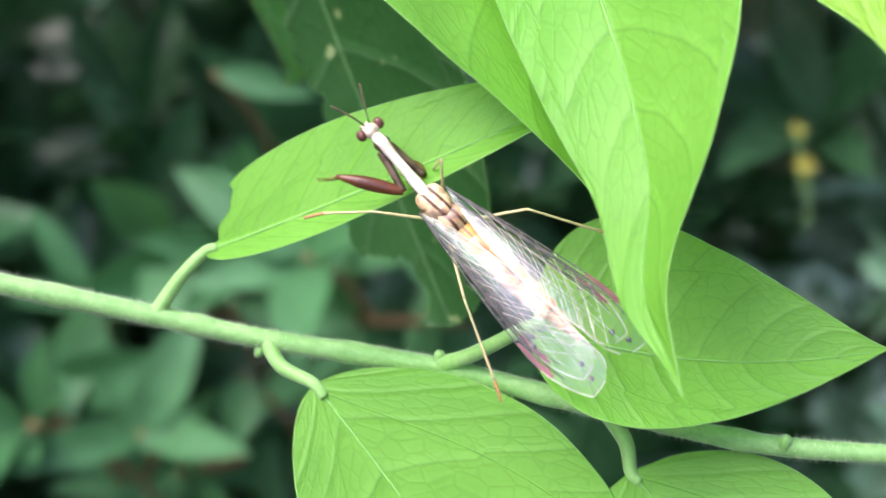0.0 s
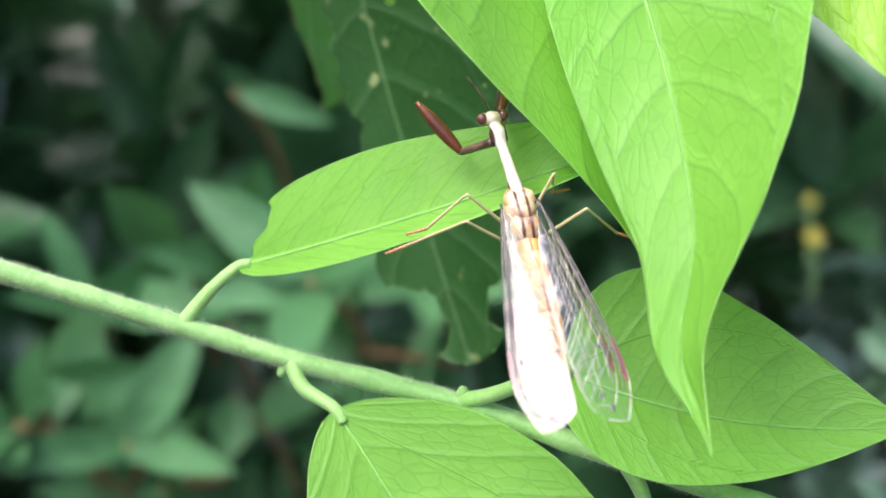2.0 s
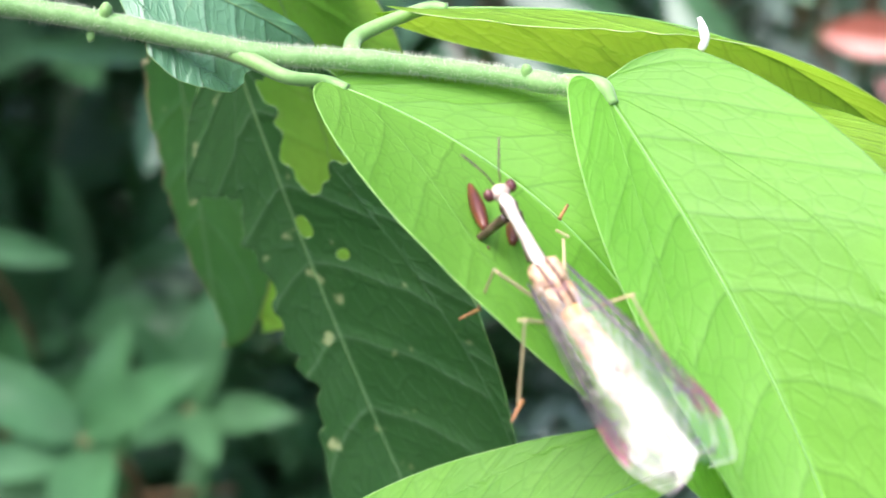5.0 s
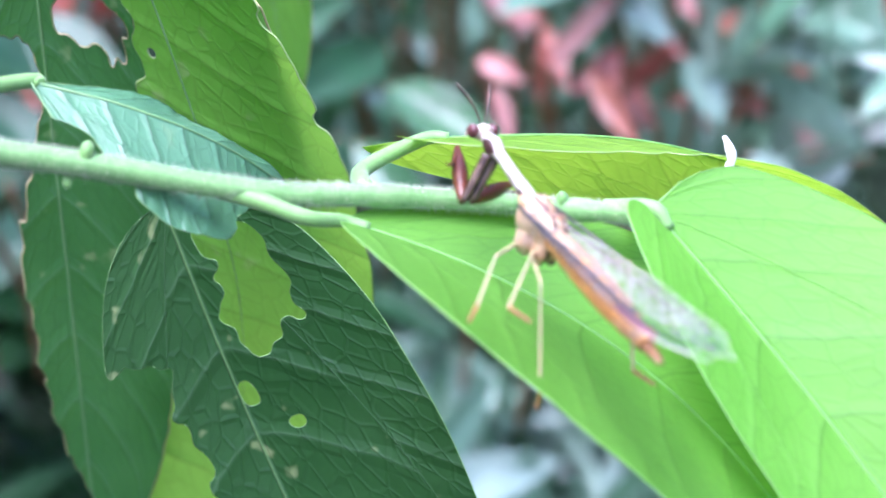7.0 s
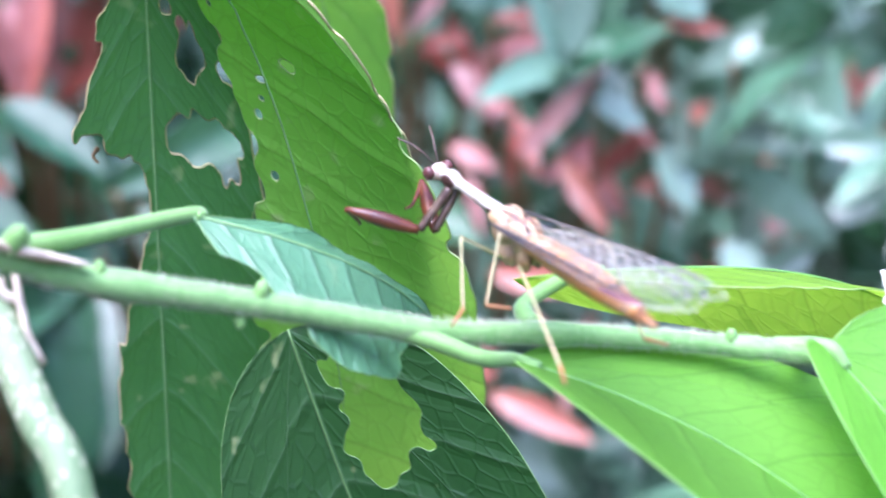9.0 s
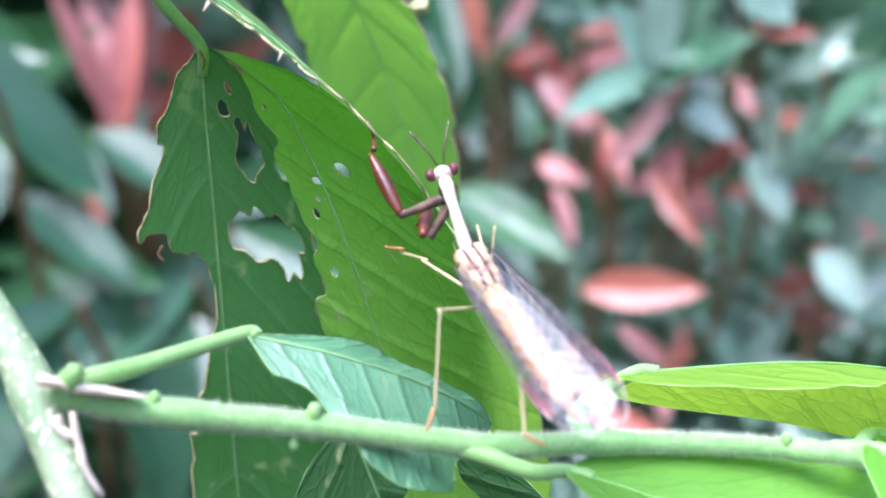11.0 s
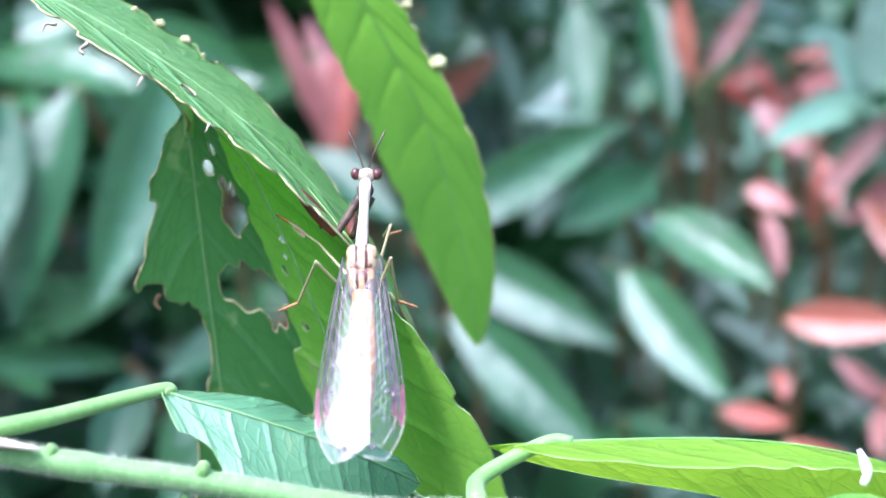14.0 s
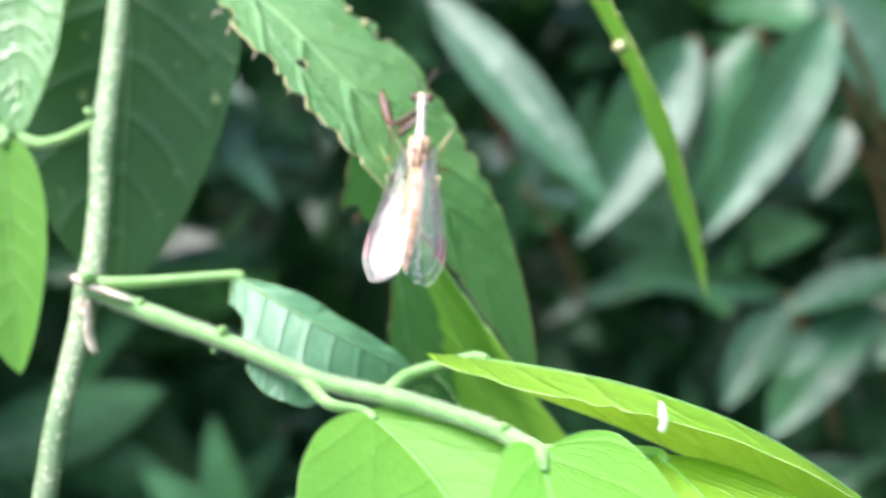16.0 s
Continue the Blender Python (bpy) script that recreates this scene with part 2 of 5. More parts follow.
def smooth_path(points, steps=6):
    """Points on a smooth curve through the given ones."""
    p = [Vector(q) for q in points]
    p = [2 * p[0] - p[1], *p, 2 * p[-1] - p[-2]]
    out = []
    for i in range(1, len(p) - 2):
        for s in range(steps):
            t = s / steps
            out.append(0.5 * (2 * p[i] + (p[i + 1] - p[i - 1]) * t + (2 * p[i - 1] - 5 * p[i] + 4 * p[i + 1] - p[i + 2]) * t * t
                              + (3 * p[i] - p[i - 1] - 3 * p[i + 1] + p[i + 2]) * t ** 3))
    return out + [p[-2]]


def tube(points, radius, sides=10, steps=6, rough=0.0, flat=1.0, seed=0):
    """A closed tube on a smooth curve. radius: a number, or a function of 0..1 along it."""
    path = smooth_path(points, steps) if steps > 1 else [Vector(p) for p in points]
    verts, faces, up = [], [], Vector((0.31, 0.2, 0.93))
    for i, p in enumerate(path):
        ahead = (path[min(i + 1, len(path) - 1)] - path[max(i - 1, 0)]).normalized()
        side = ahead.cross(up).normalized()
        up = side.cross(ahead)
        r = radius(i / (len(path) - 1)) if callable(radius) else radius
        for k in range(sides):
            a = 2 * math.pi * k / sides
            q = r * (1 + rough * noise.noise(Vector((i * 0.35, k * 0.8, seed))))
            verts.append(p + q * (math.cos(a) * side + flat * math.sin(a) * up))
    n = len(path)
    for i in range(n - 1):
        for k in range(sides):
            a, b = i * sides + k, i * sides + (k + 1) % sides
            faces.append((a, b, b + sides, a + sides))
    verts += [path[0], path[-1]]
    for k in range(sides):
        faces.append((n * sides, (k + 1) % sides, k))
        faces.append((n * sides + 1, (n - 1) * sides + k, (n - 1) * sides + (k + 1) % sides))
    return verts, faces


def ball(centre, size, turn=None, rings=10, sides=14, rough=0.0, seed=0):
    """An ellipsoid, turned by a matrix."""
    verts, faces = [], []
    turn = turn or Matrix.Identity(3)
    for i in range(rings + 1):
        a = math.pi * i / rings
        for k in range(sides):
            b = 2 * math.pi * k / sides
            d = Vector((math.sin(a) * math.cos(b), math.sin(a) * math.sin(b), math.cos(a)))
            q = 1 + rough * noise.noise(d * 2.3 + Vector((seed, seed, 0)))
            verts.append(Vector(centre) + turn @ Vector((d.x * size[0] * q, d.y * size[1] * q, d.z * size[2] * q)))
    for i in range(rings):
        for k in range(sides):
            a, b = i * sides + k, i * sides + (k + 1) % sides
            faces.append((a, a + sides, b + sides, b))
    return verts, faces


def hairs(points, radius, count, length, seed):
    """Fine short hairs standing on a stem."""
    rng = random.Random(seed)
    path = smooth_path(points, 8)
    verts, faces = [], []
    for _ in range(count):
        i = rng.randrange(len(path) - 1)
        p = path[i].lerp(path[i + 1], rng.random())
        ahead = (path[i + 1] - path[i]).normalized()
        d = Vector((rng.gauss(0, 1), rng.gauss(0, 1), rng.gauss(0, 1)))
        d = (d - d.dot(ahead) * ahead).normalized()
        thick = radius(i / (len(path) - 1))
        root = p + d * thick * 0.95
        tip = p + d * (thick + length * rng.uniform(0.5, 1.2)) + ahead * length * rng.uniform(-0.5, 0.5)
        w = ahead * 0.013
        s = ahead.cross(d) * 0.013
        k = len(verts)
        verts += [root - w, root + w, root + s, tip]
        faces += [(k, k + 1, k + 3), (k + 1, k + 2, k + 3), (k + 2, k, k + 3)]
    return verts, faces


def leaf_surface(base, tip, toward, phi, sag, wl, wr, fl, fr, pa, pb, bend, twist=0.0, curl=0.0, wave=0.0, drip=0.0, hook=0.0, frill=0.0, lobe=0.0, seed=0):
    """A function of u along the leaf and v across it (-1 left margin, 1 right margin), and its side and face directions."""
    b, e = Vector(base), Vector(tip)
    ax = e - b
    length = ax.length
    ax.normalize()
    n0 = Vector(toward)
    n0 = (n0 - n0.dot(ax) * ax).normalized()
    s0 = n0.cross(ax)
    peak = pa / (pa + pb)
    top = peak ** pa * (1 - peak) ** pb

    def at(u, v):
        a = phi + twist * (u - 0.5)
        n, s = math.cos(a) * n0 + math.sin(a) * s0, math.cos(a) * s0 - math.sin(a) * n0
        q = max(u, 1e-4)
        w = q ** pa * max(1 - u, 1e-4) ** pb / top
        end = min(1, max(0, (u - 0.58) / 0.32))
        w *= 1 - drip * end * end * (3 - 2 * end)
        mid = b + u * length * ax + 4 * u * (1 - u) * (sag * n + bend * s) + hook * math.exp(-((u - 0.86) / 0.1) ** 2) * s
        fold, wide = (fr, wr) if v > 0 else (fl, wl)
        h = abs(v) * wide * w * (1 + 0.02 * noise.noise(Vector((u * 7, 3.0 if v > 0 else 9.0, seed))) + frill * abs(v) ** 3 * noise.noise(Vector((u * 64, 5.0 if v > 0 else 1.0, seed))))
        side = math.copysign(1, v)
        p = mid + h * (math.cos(fold) * side * s + math.sin(fold) * n)
        p = p - ax * lobe * abs(v) * math.exp(-((q / 0.12) ** 1.5)) * min(1, 2 * w)
        p = p + n * frill * 5 * abs(v) ** 4 * w * noise.noise(Vector((u * 34, v * 2, seed + 2.0)))
        return p + n * (curl * v * v * w + wave * noise.noise(Vector((u * 5, v * 1.3, seed + 4.0))) * (0.25 + abs(v)))

    return at, length


def veins_at(u, v, wide, length, pairs, basal):
    """How far along a groove of the vein net a point lies, 0 to 1, and the swelling between the veins."""
    x = abs(v) * wide
    best = math.exp(-((x / 0.35) ** 2))
    lines = [u - (0.015 + basal * abs(v) ** 1.7)] if basal else []
    first = 0.22 if basal else 0.06
    lines += [u - (first + i * (0.86 - first) / pairs + (0.03 if v > 0 else 0.0) + 0.17 * abs(v) ** 1.25) for i in range(pairs)]
    near = 1e9
    for d in lines:
        near = min(near, abs(d) * length * 0.85)
    fade = max(0.0, 1 - abs(v) ** 3)
    best = max(best, 0.85 * fade * math.exp(-((near / 0.26) ** 2)))
    return best, min(near, 2.2) / 2.2


def marks(u, v, wide, length, pairs, basal):
    """Where a point lies in the leaf's vein grid: count of side veins, distance to the basal vein, to the midrib, and across."""
    first = 0.22 if basal else 0.06
    rung = (u - first - 0.02 * v - 0.17 * abs(v) ** 1.25) * pairs / (0.86 - first) + 0.5
    flank = (u - 0.015 - basal * abs(v) ** 1.7) * length * 0.6 if basal else 9.0
    if basal and flank < 0:
        rung = rung * 1.25
    x = abs(v) * wide * math.sqrt(max(4 * u * (1 - u), 0.0))
    return rung, flank, x, math.copysign(x, v)


def leaf(plant, spec, material, vein_material, label, petiole=None, nu=70, nv=34, pairs=5, basal=0.75, relief=0.09, bites=(), cuts=(),
         rim=RIM, rim_height=0.05, petiole_radius=0.68, seed=0, name="leaf", rib=0.0):
    """A leaf of a plant: its blade, with a midrib, a margin and a petiole as its parts. bites: eaten ellipses (u, v, ru, rv); cuts: eaten outlines (u, v)."""
    at, length = leaf_surface(seed=seed, **spec)
    nu, nv = int(nu), int(nv)
    verts, vein, keep = [], [], []
    wide = max(spec["wl"], spec["wr"])
    eps = 1e-3
    grid = [(i / nu, -1 + 2 * k / nv) for i in range(nu + 1) for k in range(nv + 1)]
    for u, v in grid:
        p = at(u, v)
        g, swell = veins_at(u, v, spec["wr"] if v > 0 else spec["wl"], length, pairs, basal)
        du, dv = at(min(u + eps, 1), v) - at(max(u - eps, 0), v), at(u, min(v + eps, 1)) - at(u, max(v - eps, -1))
        n = dv.cross(du)
        n = n.normalized() if n.length > 1e-12 else Vector(spec["toward"]).normalized()
        verts.append(p + n * relief * swell * min(1, 4 * u, 3.2 * (1 - u)))
        vein.append(marks(u, v, spec["wr"] if v > 0 else spec["wl"], length, pairs, basal))
        inside = True
        for bu, bv, ru, rv in bites:
            wob = 1 + 0.38 * noise.noise(Vector((u * 16, v * 9, seed + bu * 31))) + 0.22 * noise.noise(Vector((u * 45, v * 24, seed + bv)))
            if ((u - bu) / ru) ** 2 + ((v - bv) / rv) ** 2 < wob:
                inside = False
        wob_u = u + 0.012 * noise.noise(Vector((u * 40, v * 12, seed))) + 0.006 * noise.noise(Vector((u * 110, v * 30, seed)))
        wob_v = v + 0.075 * noise.noise(Vector((u * 34, v * 14, seed + 7.0)))
        for cut in cuts:
            odd = False
            for (ua, va), (ub, vb) in zip(cut, cut[1:] + cut[:1]):
                if (ua > wob_u) != (ub > wob_u) and wob_v < va + (wob_u - ua) / (ub - ua) * (vb - va):
                    odd = not odd
            if odd:
                inside = False
        keep.append(inside)
    faces = []
    for i in range(nu):
        for k in range(nv):
            a = i * (nv + 1) + k
            quad = (a, a + 1, a + nv + 2, a + nv + 1)
            if all(keep[q] for q in quad):
                faces.append(quad)
    # margin: the edges with one face only
    count = {}
    for f in faces:
        for a, b in zip(f, f[1:] + f[:1]):
            count[(min(a, b), max(a, b))] = count.get((min(a, b), max(a, b)), 0) + 1
    border = [e for e, c in count.items() if c == 1]
    if bites or cuts:
        for _ in range(3):
            beside = {}
            for a, b in border:
                beside.setdefault(a, []).append(b)
                beside.setdefault(b, []).append(a)
            moved = {a: verts[a] * 0.4 + sum((verts[b] for b in bs), Vector()) * (0.6 / len(bs)) for a, bs in beside.items()}
            for a, p in moved.items():
                verts[a] = p
    used = sorted({i for f in faces for i in f})
    index = {a: i for i, a in enumerate(used)}
    blade = part(name, ([verts[a] for a in used], [tuple(index[i] for i in f) for f in faces]), material, plant, label, spec["base"])
    for k, title in enumerate(("rung", "flank", "mid", "across")):
        data = blade.data.attributes.new(title, "FLOAT", "POINT")
        data.data.foreach_set("value", [vein[a][k] for a in used])
    face_dir = {}
    for f in faces:
        n = (verts[f[1]] - verts[f[0]]).cross(verts[f[3]] - verts[f[0]])
        c = (verts[f[0]] + verts[f[2]]) / 2
        if n.length > 1e-12:
            n.normalize()
            for q in f:
                old = face_dir.get(q, (Vector(), Vector(), 0))
                face_dir[q] = (old[0] + n, old[1] + c, old[2] + 1)
    rv, rf = [], []
    for a, b in border:
        k = len(rv)
        for q in (a, b):
            n, c, m = face_dir.get(q, (Vector((0, 0, 1)), verts[q], 1))
            n = n.normalized()
            out = verts[q] - c / m
            out = out.normalized() * rim_height * 0.9 if out.length > 1e-9 else Vector()
            rv += [verts[q] + n * rim_height - out * 0.8, verts[q] + out, verts[q] - n * rim_height - out * 0.8]
        rf += [(k, k + 1, k + 4, k + 3), (k + 1, k + 2, k + 5, k + 4)]
    part("margin", (rv, rf), rim, blade)
    ribs = [at(u, rib) for u in [i / 24 for i in range(24)]]
    hidden = [all(((u / 24 - bu) / ru) ** 2 + ((bv - rib) / rv_) ** 2 > 0.7 for bu, bv, ru, rv_ in bites) for u in range(24)]
    n0 = (at(0.4, 0.02) - at(0.4, -0.02)).cross(at(0.42, 0) - at(0.38, 0)).normalized()
    stretch = [p + n0 * -0.02 for p, ok in zip(ribs, hidden) if ok]
    part("midrib", tube(stretch, lambda t: 0.09 * (1 - t) + 0.025, 6, 2), vein_material, blade)
    if petiole:
        pts = [*petiole, spec["base"], at(0.035, 0)]
        part("petiole", tube(pts, lambda t: petiole_radius * (1.15 - 0.5 * t), 10, 6, 0.06, 1.0, seed), STEM_PALE, blade)
    return blade


def S(base, tip, toward, phi, sag, wl, wr, fl, fr, pa, pb, bend=0.0, twist=0.0, curl=0.0, wave=0.0, drip=0.0, hook=0.0, frill=0.0, lobe=0.0):
    return dict(base=base, tip=tip, toward=toward, phi=phi, sag=sag, wl=wl, wr=wr, fl=fl, fr=fr, pa=pa, pb=pb, bend=bend,
                twist=twist, curl=curl, wave=wave, drip=drip, hook=hook, frill=frill, lobe=lobe)


# ---- ground ----
def ground():
    n = Nodes("dark_soil")
    base = n.mix(n.ramp(n.noise(6, 5), 0.35, 0.65), (0.035, 0.028, 0.018), (0.03, 0.045, 0.015))
    mat = n.end(n.gloss(base, 0.9, n.bump(n.noise(60, 4), 0.6, 0.02)).outputs[0])
    steps = [-40, -15, -6, -3, -1.5, -0.7, 0, 0.7, 1.5, 3, 6, 15, 40]
    verts = [(x * 1000, y * 1000, -900 + 25 * noise.noise(Vector((x, y, 0)))) for x in steps for y in steps]
    m = len(steps)
    faces = [(i * m + k, (i + 1) * m + k, (i + 1) * m + k + 1, i * m + k + 1) for i in range(m - 1) for k in range(m - 1)]
    ob = part("ground", (verts, faces), mat, None)
    tagged(ob, "dark bare soil with moss under the bushes", "ground", "", "structure")


ground()

# ---- the lower twig ----
CAMWARD = (0.35, -0.85, 0.35)
LOWWARD = (0.4, -0.75, 0.5)
LOW = [(-26, -57.3, -43.2), (-16, -52.8, -45.8), (-6.2, -47.5, -48.4), (3.8, -41.7, -51.3), (12.8, -37.1, -53.6), (27.2, -31.5, -55.6), (42.5, -29.2, -57.5),
       (57.1, -26.9, -58.6), (73.5, -23.0, -57.6), (90.9, -17.8, -56.4)]
lower_twig = thing("leafy_twig", LOW[0], "green hairy twig with broad light green leaves", "twig")
part("stem", tube(LOW, lambda t: 1.04 - 0.25 * t + 0.14 * max(0, math.cos(t * 2 * math.pi * 8)) ** 8, 12, 8, 0.08), STEM, lower_twig)
part("hair", hairs(LOW, lambda t: 1.04 - 0.25 * t, 8000, 0.42, 3), HAIR, lower_twig, "fine pale hairs", kind="stuff")
for p, d in (((-1.5, -44.9, -50.0), (0.2, -0.3, 0.9)), ((27.2, -31.5, -54.9), (0.1, -0.2, 1)), ((57.4, -27.4, -58.2), (0.1, -0.2, 1)), ((12.2, -37.6, -54.2), (-0.2, -0.3, -0.9))):
    d = Vector(d).normalized()
    turn = d.to_track_quat("Z", "Y").to_matrix()
    part("bud", ball(Vector(p) + d * 0.25, (0.55, 0.5, 0.8), turn, 8, 10, 0.2), STEM_PALE, lower_twig)

leaf(lower_twig, S((7.5, -38.7, -45.6), (46.2, -28.1, -26.6), LOWWARD, 0.28, 1.1, 3.1, 7.1, 0.36, 0.16, 0.46, 1.03, -1.3), LEAF_BRIGHT, VEIN, "narrow light green leaf with an eaten base", [(3.8, -41.7, -51.2), (4.6, -40.9, -49.6), (5.8, -39.9, -47.6)], bites=((0.035, 0.8, 0.05, 0.30), (0.015, 0.3, 0.02, 0.2)), seed=1, pairs=6)
leaf(lower_twig, S((18, -37.9, -56.5), (48.3, -41.1, -89.4), LOWWARD, 0.02, 0.7, 9.9, 15.0, 0.23, 0.22, 0.65, 0.78, 1.0), LEAF_BRIGHT, VEIN, "broad light green leaf below the twig", [(12.8, -37.3, -53.6), (14.6, -38.0, -55.4)], seed=2)
leaf(lower_twig, S((36.7, -32.3, -49.6), (64.3, -23.6, -49.8), LOWWARD, 0.12, -0.7, 7.0, 11.1, 0.28, 0.19, 0.45, 1.12, -1.8), LEAF_BRIGHT, VEIN, "broad pointed light green leaf behind the twig", [(27.2, -31.5, -55.4), (31, -31.8, -53.4)], seed=3)
leaf(lower_twig, S((45, -30.1, -62.3), (66.6, -37.6, -86.6), LOWWARD, -0.06, 0.1, 10.5, 12.2, 0.14, 0.18, 0.52, 0.96, 1.6), LEAF_BRIGHT, VEIN, "light green leaf on a bent stalk", [(42.3, -29.3, -57.6), (44.2, -29.4, -60)], seed=4)

# ---- the main stem and the upper twig ----
MAIN = [(-68, -5, 60), (-54, -15.0, 36.5), (-41, -24.9, 18.5), (-36.5, -27.9, 11.4), (-30.9, -32.0, 4.4), (-27.1, -35.9, -2.3), (-24.3, -38.8, -6.7), (-21.6, -41.5, -10.8), (-19.0, -45.5, -24), (-22.5, -49, -50), (-28, -52, -80)]
UP = [(-28.4, -33.9, 2.6), (-22.2, -30.9, 0.7), (-12.2, -27.3, -1.2), (-0.4, -24.2, -3.5), (6.8, -21.6, -4.0), (14, -19.6, -4.6), (21.5, -19.0, -5.3), (27.3, -21.2, -5.6)]
upper_twig = thing("leafy_branch", MAIN[-1], "speckled stem with a hairy green side twig and broad leaves", "branch")
part("main_stem", tube(MAIN, lambda t: 1.45 - 0.25 * t + 0.35 * math.exp(-((t - 0.43) / 0.03) ** 2) + 0.2 * math.exp(-((t - 0.2) / 0.02) ** 2), 16, 10, 0.06), BARK, upper_twig, "grey-green stem with pale flecks")
part("side_stem", tube(UP, lambda t: 0.98 - 0.28 * t + 0.16 * math.exp(-((t - 0.17) / 0.02) ** 2) + 0.16 * math.exp(-((t - 0.60) / 0.025) ** 2) + 0.2 * math.exp(-((t - 0.88) / 0.025) ** 2), 14, 10, 0.07), STEM, upper_twig, "hairy green side twig")
part("hair", hairs(UP, lambda t: 0.98 - 0.28 * t, 9000, 0.42, 5), HAIR, upper_twig, "fine pale hairs", kind="stuff")
for p, d, s in (((-22.2, -31.2, 1.3), (0.1, -0.2, 1), 0.9), ((-12.2, -27.6, -0.5), (0.3, -0.2, 1), 1.1), ((-13.6, -27.6, -2.1), (0, -0.3, -1), 0.7), ((-26.6, -34.9, 3.6), (0.5, -0.5, 0.7), 1.6), ((21.2, -19.3, -4.8), (0, -0.3, 0.9), 0.9), ((-42.2, -25.8, 20.6), (-0.4, -0.6, 0.6), 1.2), ((0.4, -24.7, -4.2), (0.4, -0.4, -0.6), 0.9)):
    d = Vector(d).normalized()
    part("bud", ball(Vector(p) + d * 0.2, (0.55 * s, 0.5 * s, 0.8 * s), d.to_track_quat("Z", "Y").to_matrix(), 8, 10, 0.25), STEM_PALE, upper_twig)
# papery husks at the fork
part("husk", tube([(-28.4, -35.8, 3.9), (-26.6, -34.8, 3.2), (-24.2, -33.2, 2.4), (-22.4, -32.2, 1.9)], lambda t: 0.85 * math.sin(math.pi * min(1, 0.3 + 0.7 * t)) ** 0.7 + 0.1, 9, 5, 0.45, 0.4), DRY, upper_twig, "dry papery bud scale")
part("husk", tube([(-26.6, -35.0, 1.6), (-26.2, -35.2, -0.4), (-25.8, -35.3, -2.2), (-24.9, -35.0, -4.0)], lambda t: 0.5 + 0.9 * t * (1.1 - t), 7, 4, 0.35, 0.4), DRY, upper_twig, "dry papery bud scale")
part("husk", tube([(-27.6, -35.6, 1.4), (-27.2, -35.6, 0.5), (-26.6, -35.2, 0.0)], 0.4, 7, 4, 0.4), DRY, upper_twig, "dry papery bud scale")
part("side_petiole", tube([(-42, -25.4, 19.6), (-47, -27, 17.4), (-53, -27.5, 16.6), (-62, -27, 18)], lambda t: 0.75 - 0.1 * t, 10, 8), STEM_PALE, upper_twig)

leaf(upper_twig, S((27.7, -21.4, -5.0), (55.1, -45.0, -47.2), CAMWARD, -0.07, 0.22, 7.97, 14.04, 0.19, 0.55, 0.62, 1.25, 2.67, drip=0.17, hook=-2.15, lobe=3.7, twist=-0.85, wave=0.15), LEAF_BRIGHT, VEIN, "broad heart-shaped light green leaf hanging down", [(24.4, -19.6, -5.3)], seed=5, nu=90, nv=44)
leaf(upper_twig, S((5.1, -22.8, -5.7), (43.2, -32.8, -38.6), CAMWARD, 0.04, 2.25, 15.66, 10.98, 0.73, -0.16, 0.78, 1.30, 6.27, lobe=1.0, twist=-0.35, wave=0.15), LEAF_BRIGHT, VEIN, "broad light green leaf below the side twig", [(-3.4, -24.6, -3.2), (-0.6, -24.9, -4.0), (2.8, -25.2, -5.2)], seed=6, nu=90, nv=44)
leaf(upper_twig, S((10.5, -13.6, -0.4), (55.6, 7.1, -18.9), (0.2, -0.2, 0.95), 0.10, 7.14, 6.69, 8.17, 0.22, -1.12, 0.25, 0.43, -0.65, lobe=4.4, twist=0.72, wave=0.3), LEAF_LIME, VEIN, "lime green leaf folded along its midrib", [(6.6, -20.8, -3.6), (6.2, -17.5, -2.4)], bites=((0.11, -1.0, 0.012, 0.08), (0.25, -1.0, 0.008, 0.10), (0.31, -1.0, 0.008, 0.10), (0.37, -1.0, 0.01, 0.06)), seed=7, nu=90, nv=44, rim=RIM_PALE)
leaf(upper_twig, S((29.8, -8.0, -6.7), (74.6, -40.9, -32.0), CAMWARD, 0.44, 3.36, 7.23, 11.03, -0.30, -0.34, 0.65, 1.17, 5.39, drip=0.43, hook=-2.0, twist=0.42, wave=0.5), LEAF_LIME, VEIN, "young quilted lime green leaf with curled margins", [(26.5, -19.6, -5.6), (27.6, -14, -6.2)], seed=27, nu=90, nv=44, pairs=9)
leaf(upper_twig, S((-17.8, -22.4, 4.6), (-0.6, -10.5, -4.8), (0.5, -0.3, 0.8), -0.13, 3.4, 9.2, 3.2, -0.2, -0.24, 0.85, 0.8, -2.6, 0.0, 0.0, 0.7, 0.0, 0.0, 0.05), LEAF_BLUE, VEIN_DARK, "curled blue-green leaf with an eaten edge", [(-27.0, -33.4, 3.2), (-23.5, -29.5, 3.6)], bites=((0.16, -1.0, 0.07, 0.35), (0.28, -1.0, 0.04, 0.22), (0.86, -1.0, 0.16, 0.45)), seed=8, nu=110, nv=44, rim=VEIN_DARK)

# ---- hanging eaten leaves behind ----
EATEN_EDGE = [(-0.01, -1.2), (-0.01, -0.3), (0.03, -0.85), (0.06, -0.78), (0.09, -0.97), (0.13, -0.76), (0.16, -0.88), (0.235, -1.0), (0.25, -0.65), (0.265, -0.2),
              (0.30, -0.08), (0.36, -0.12), (0.42, -0.27), (0.5, -0.45), (0.57, -0.52), (0.66, -0.45), (0.70, -0.5), (0.76, -0.4), (0.84, -0.35), (0.9, -0.1),
              (0.98, 0.3), (1.02, 0.3), (1.02, -1.2)]
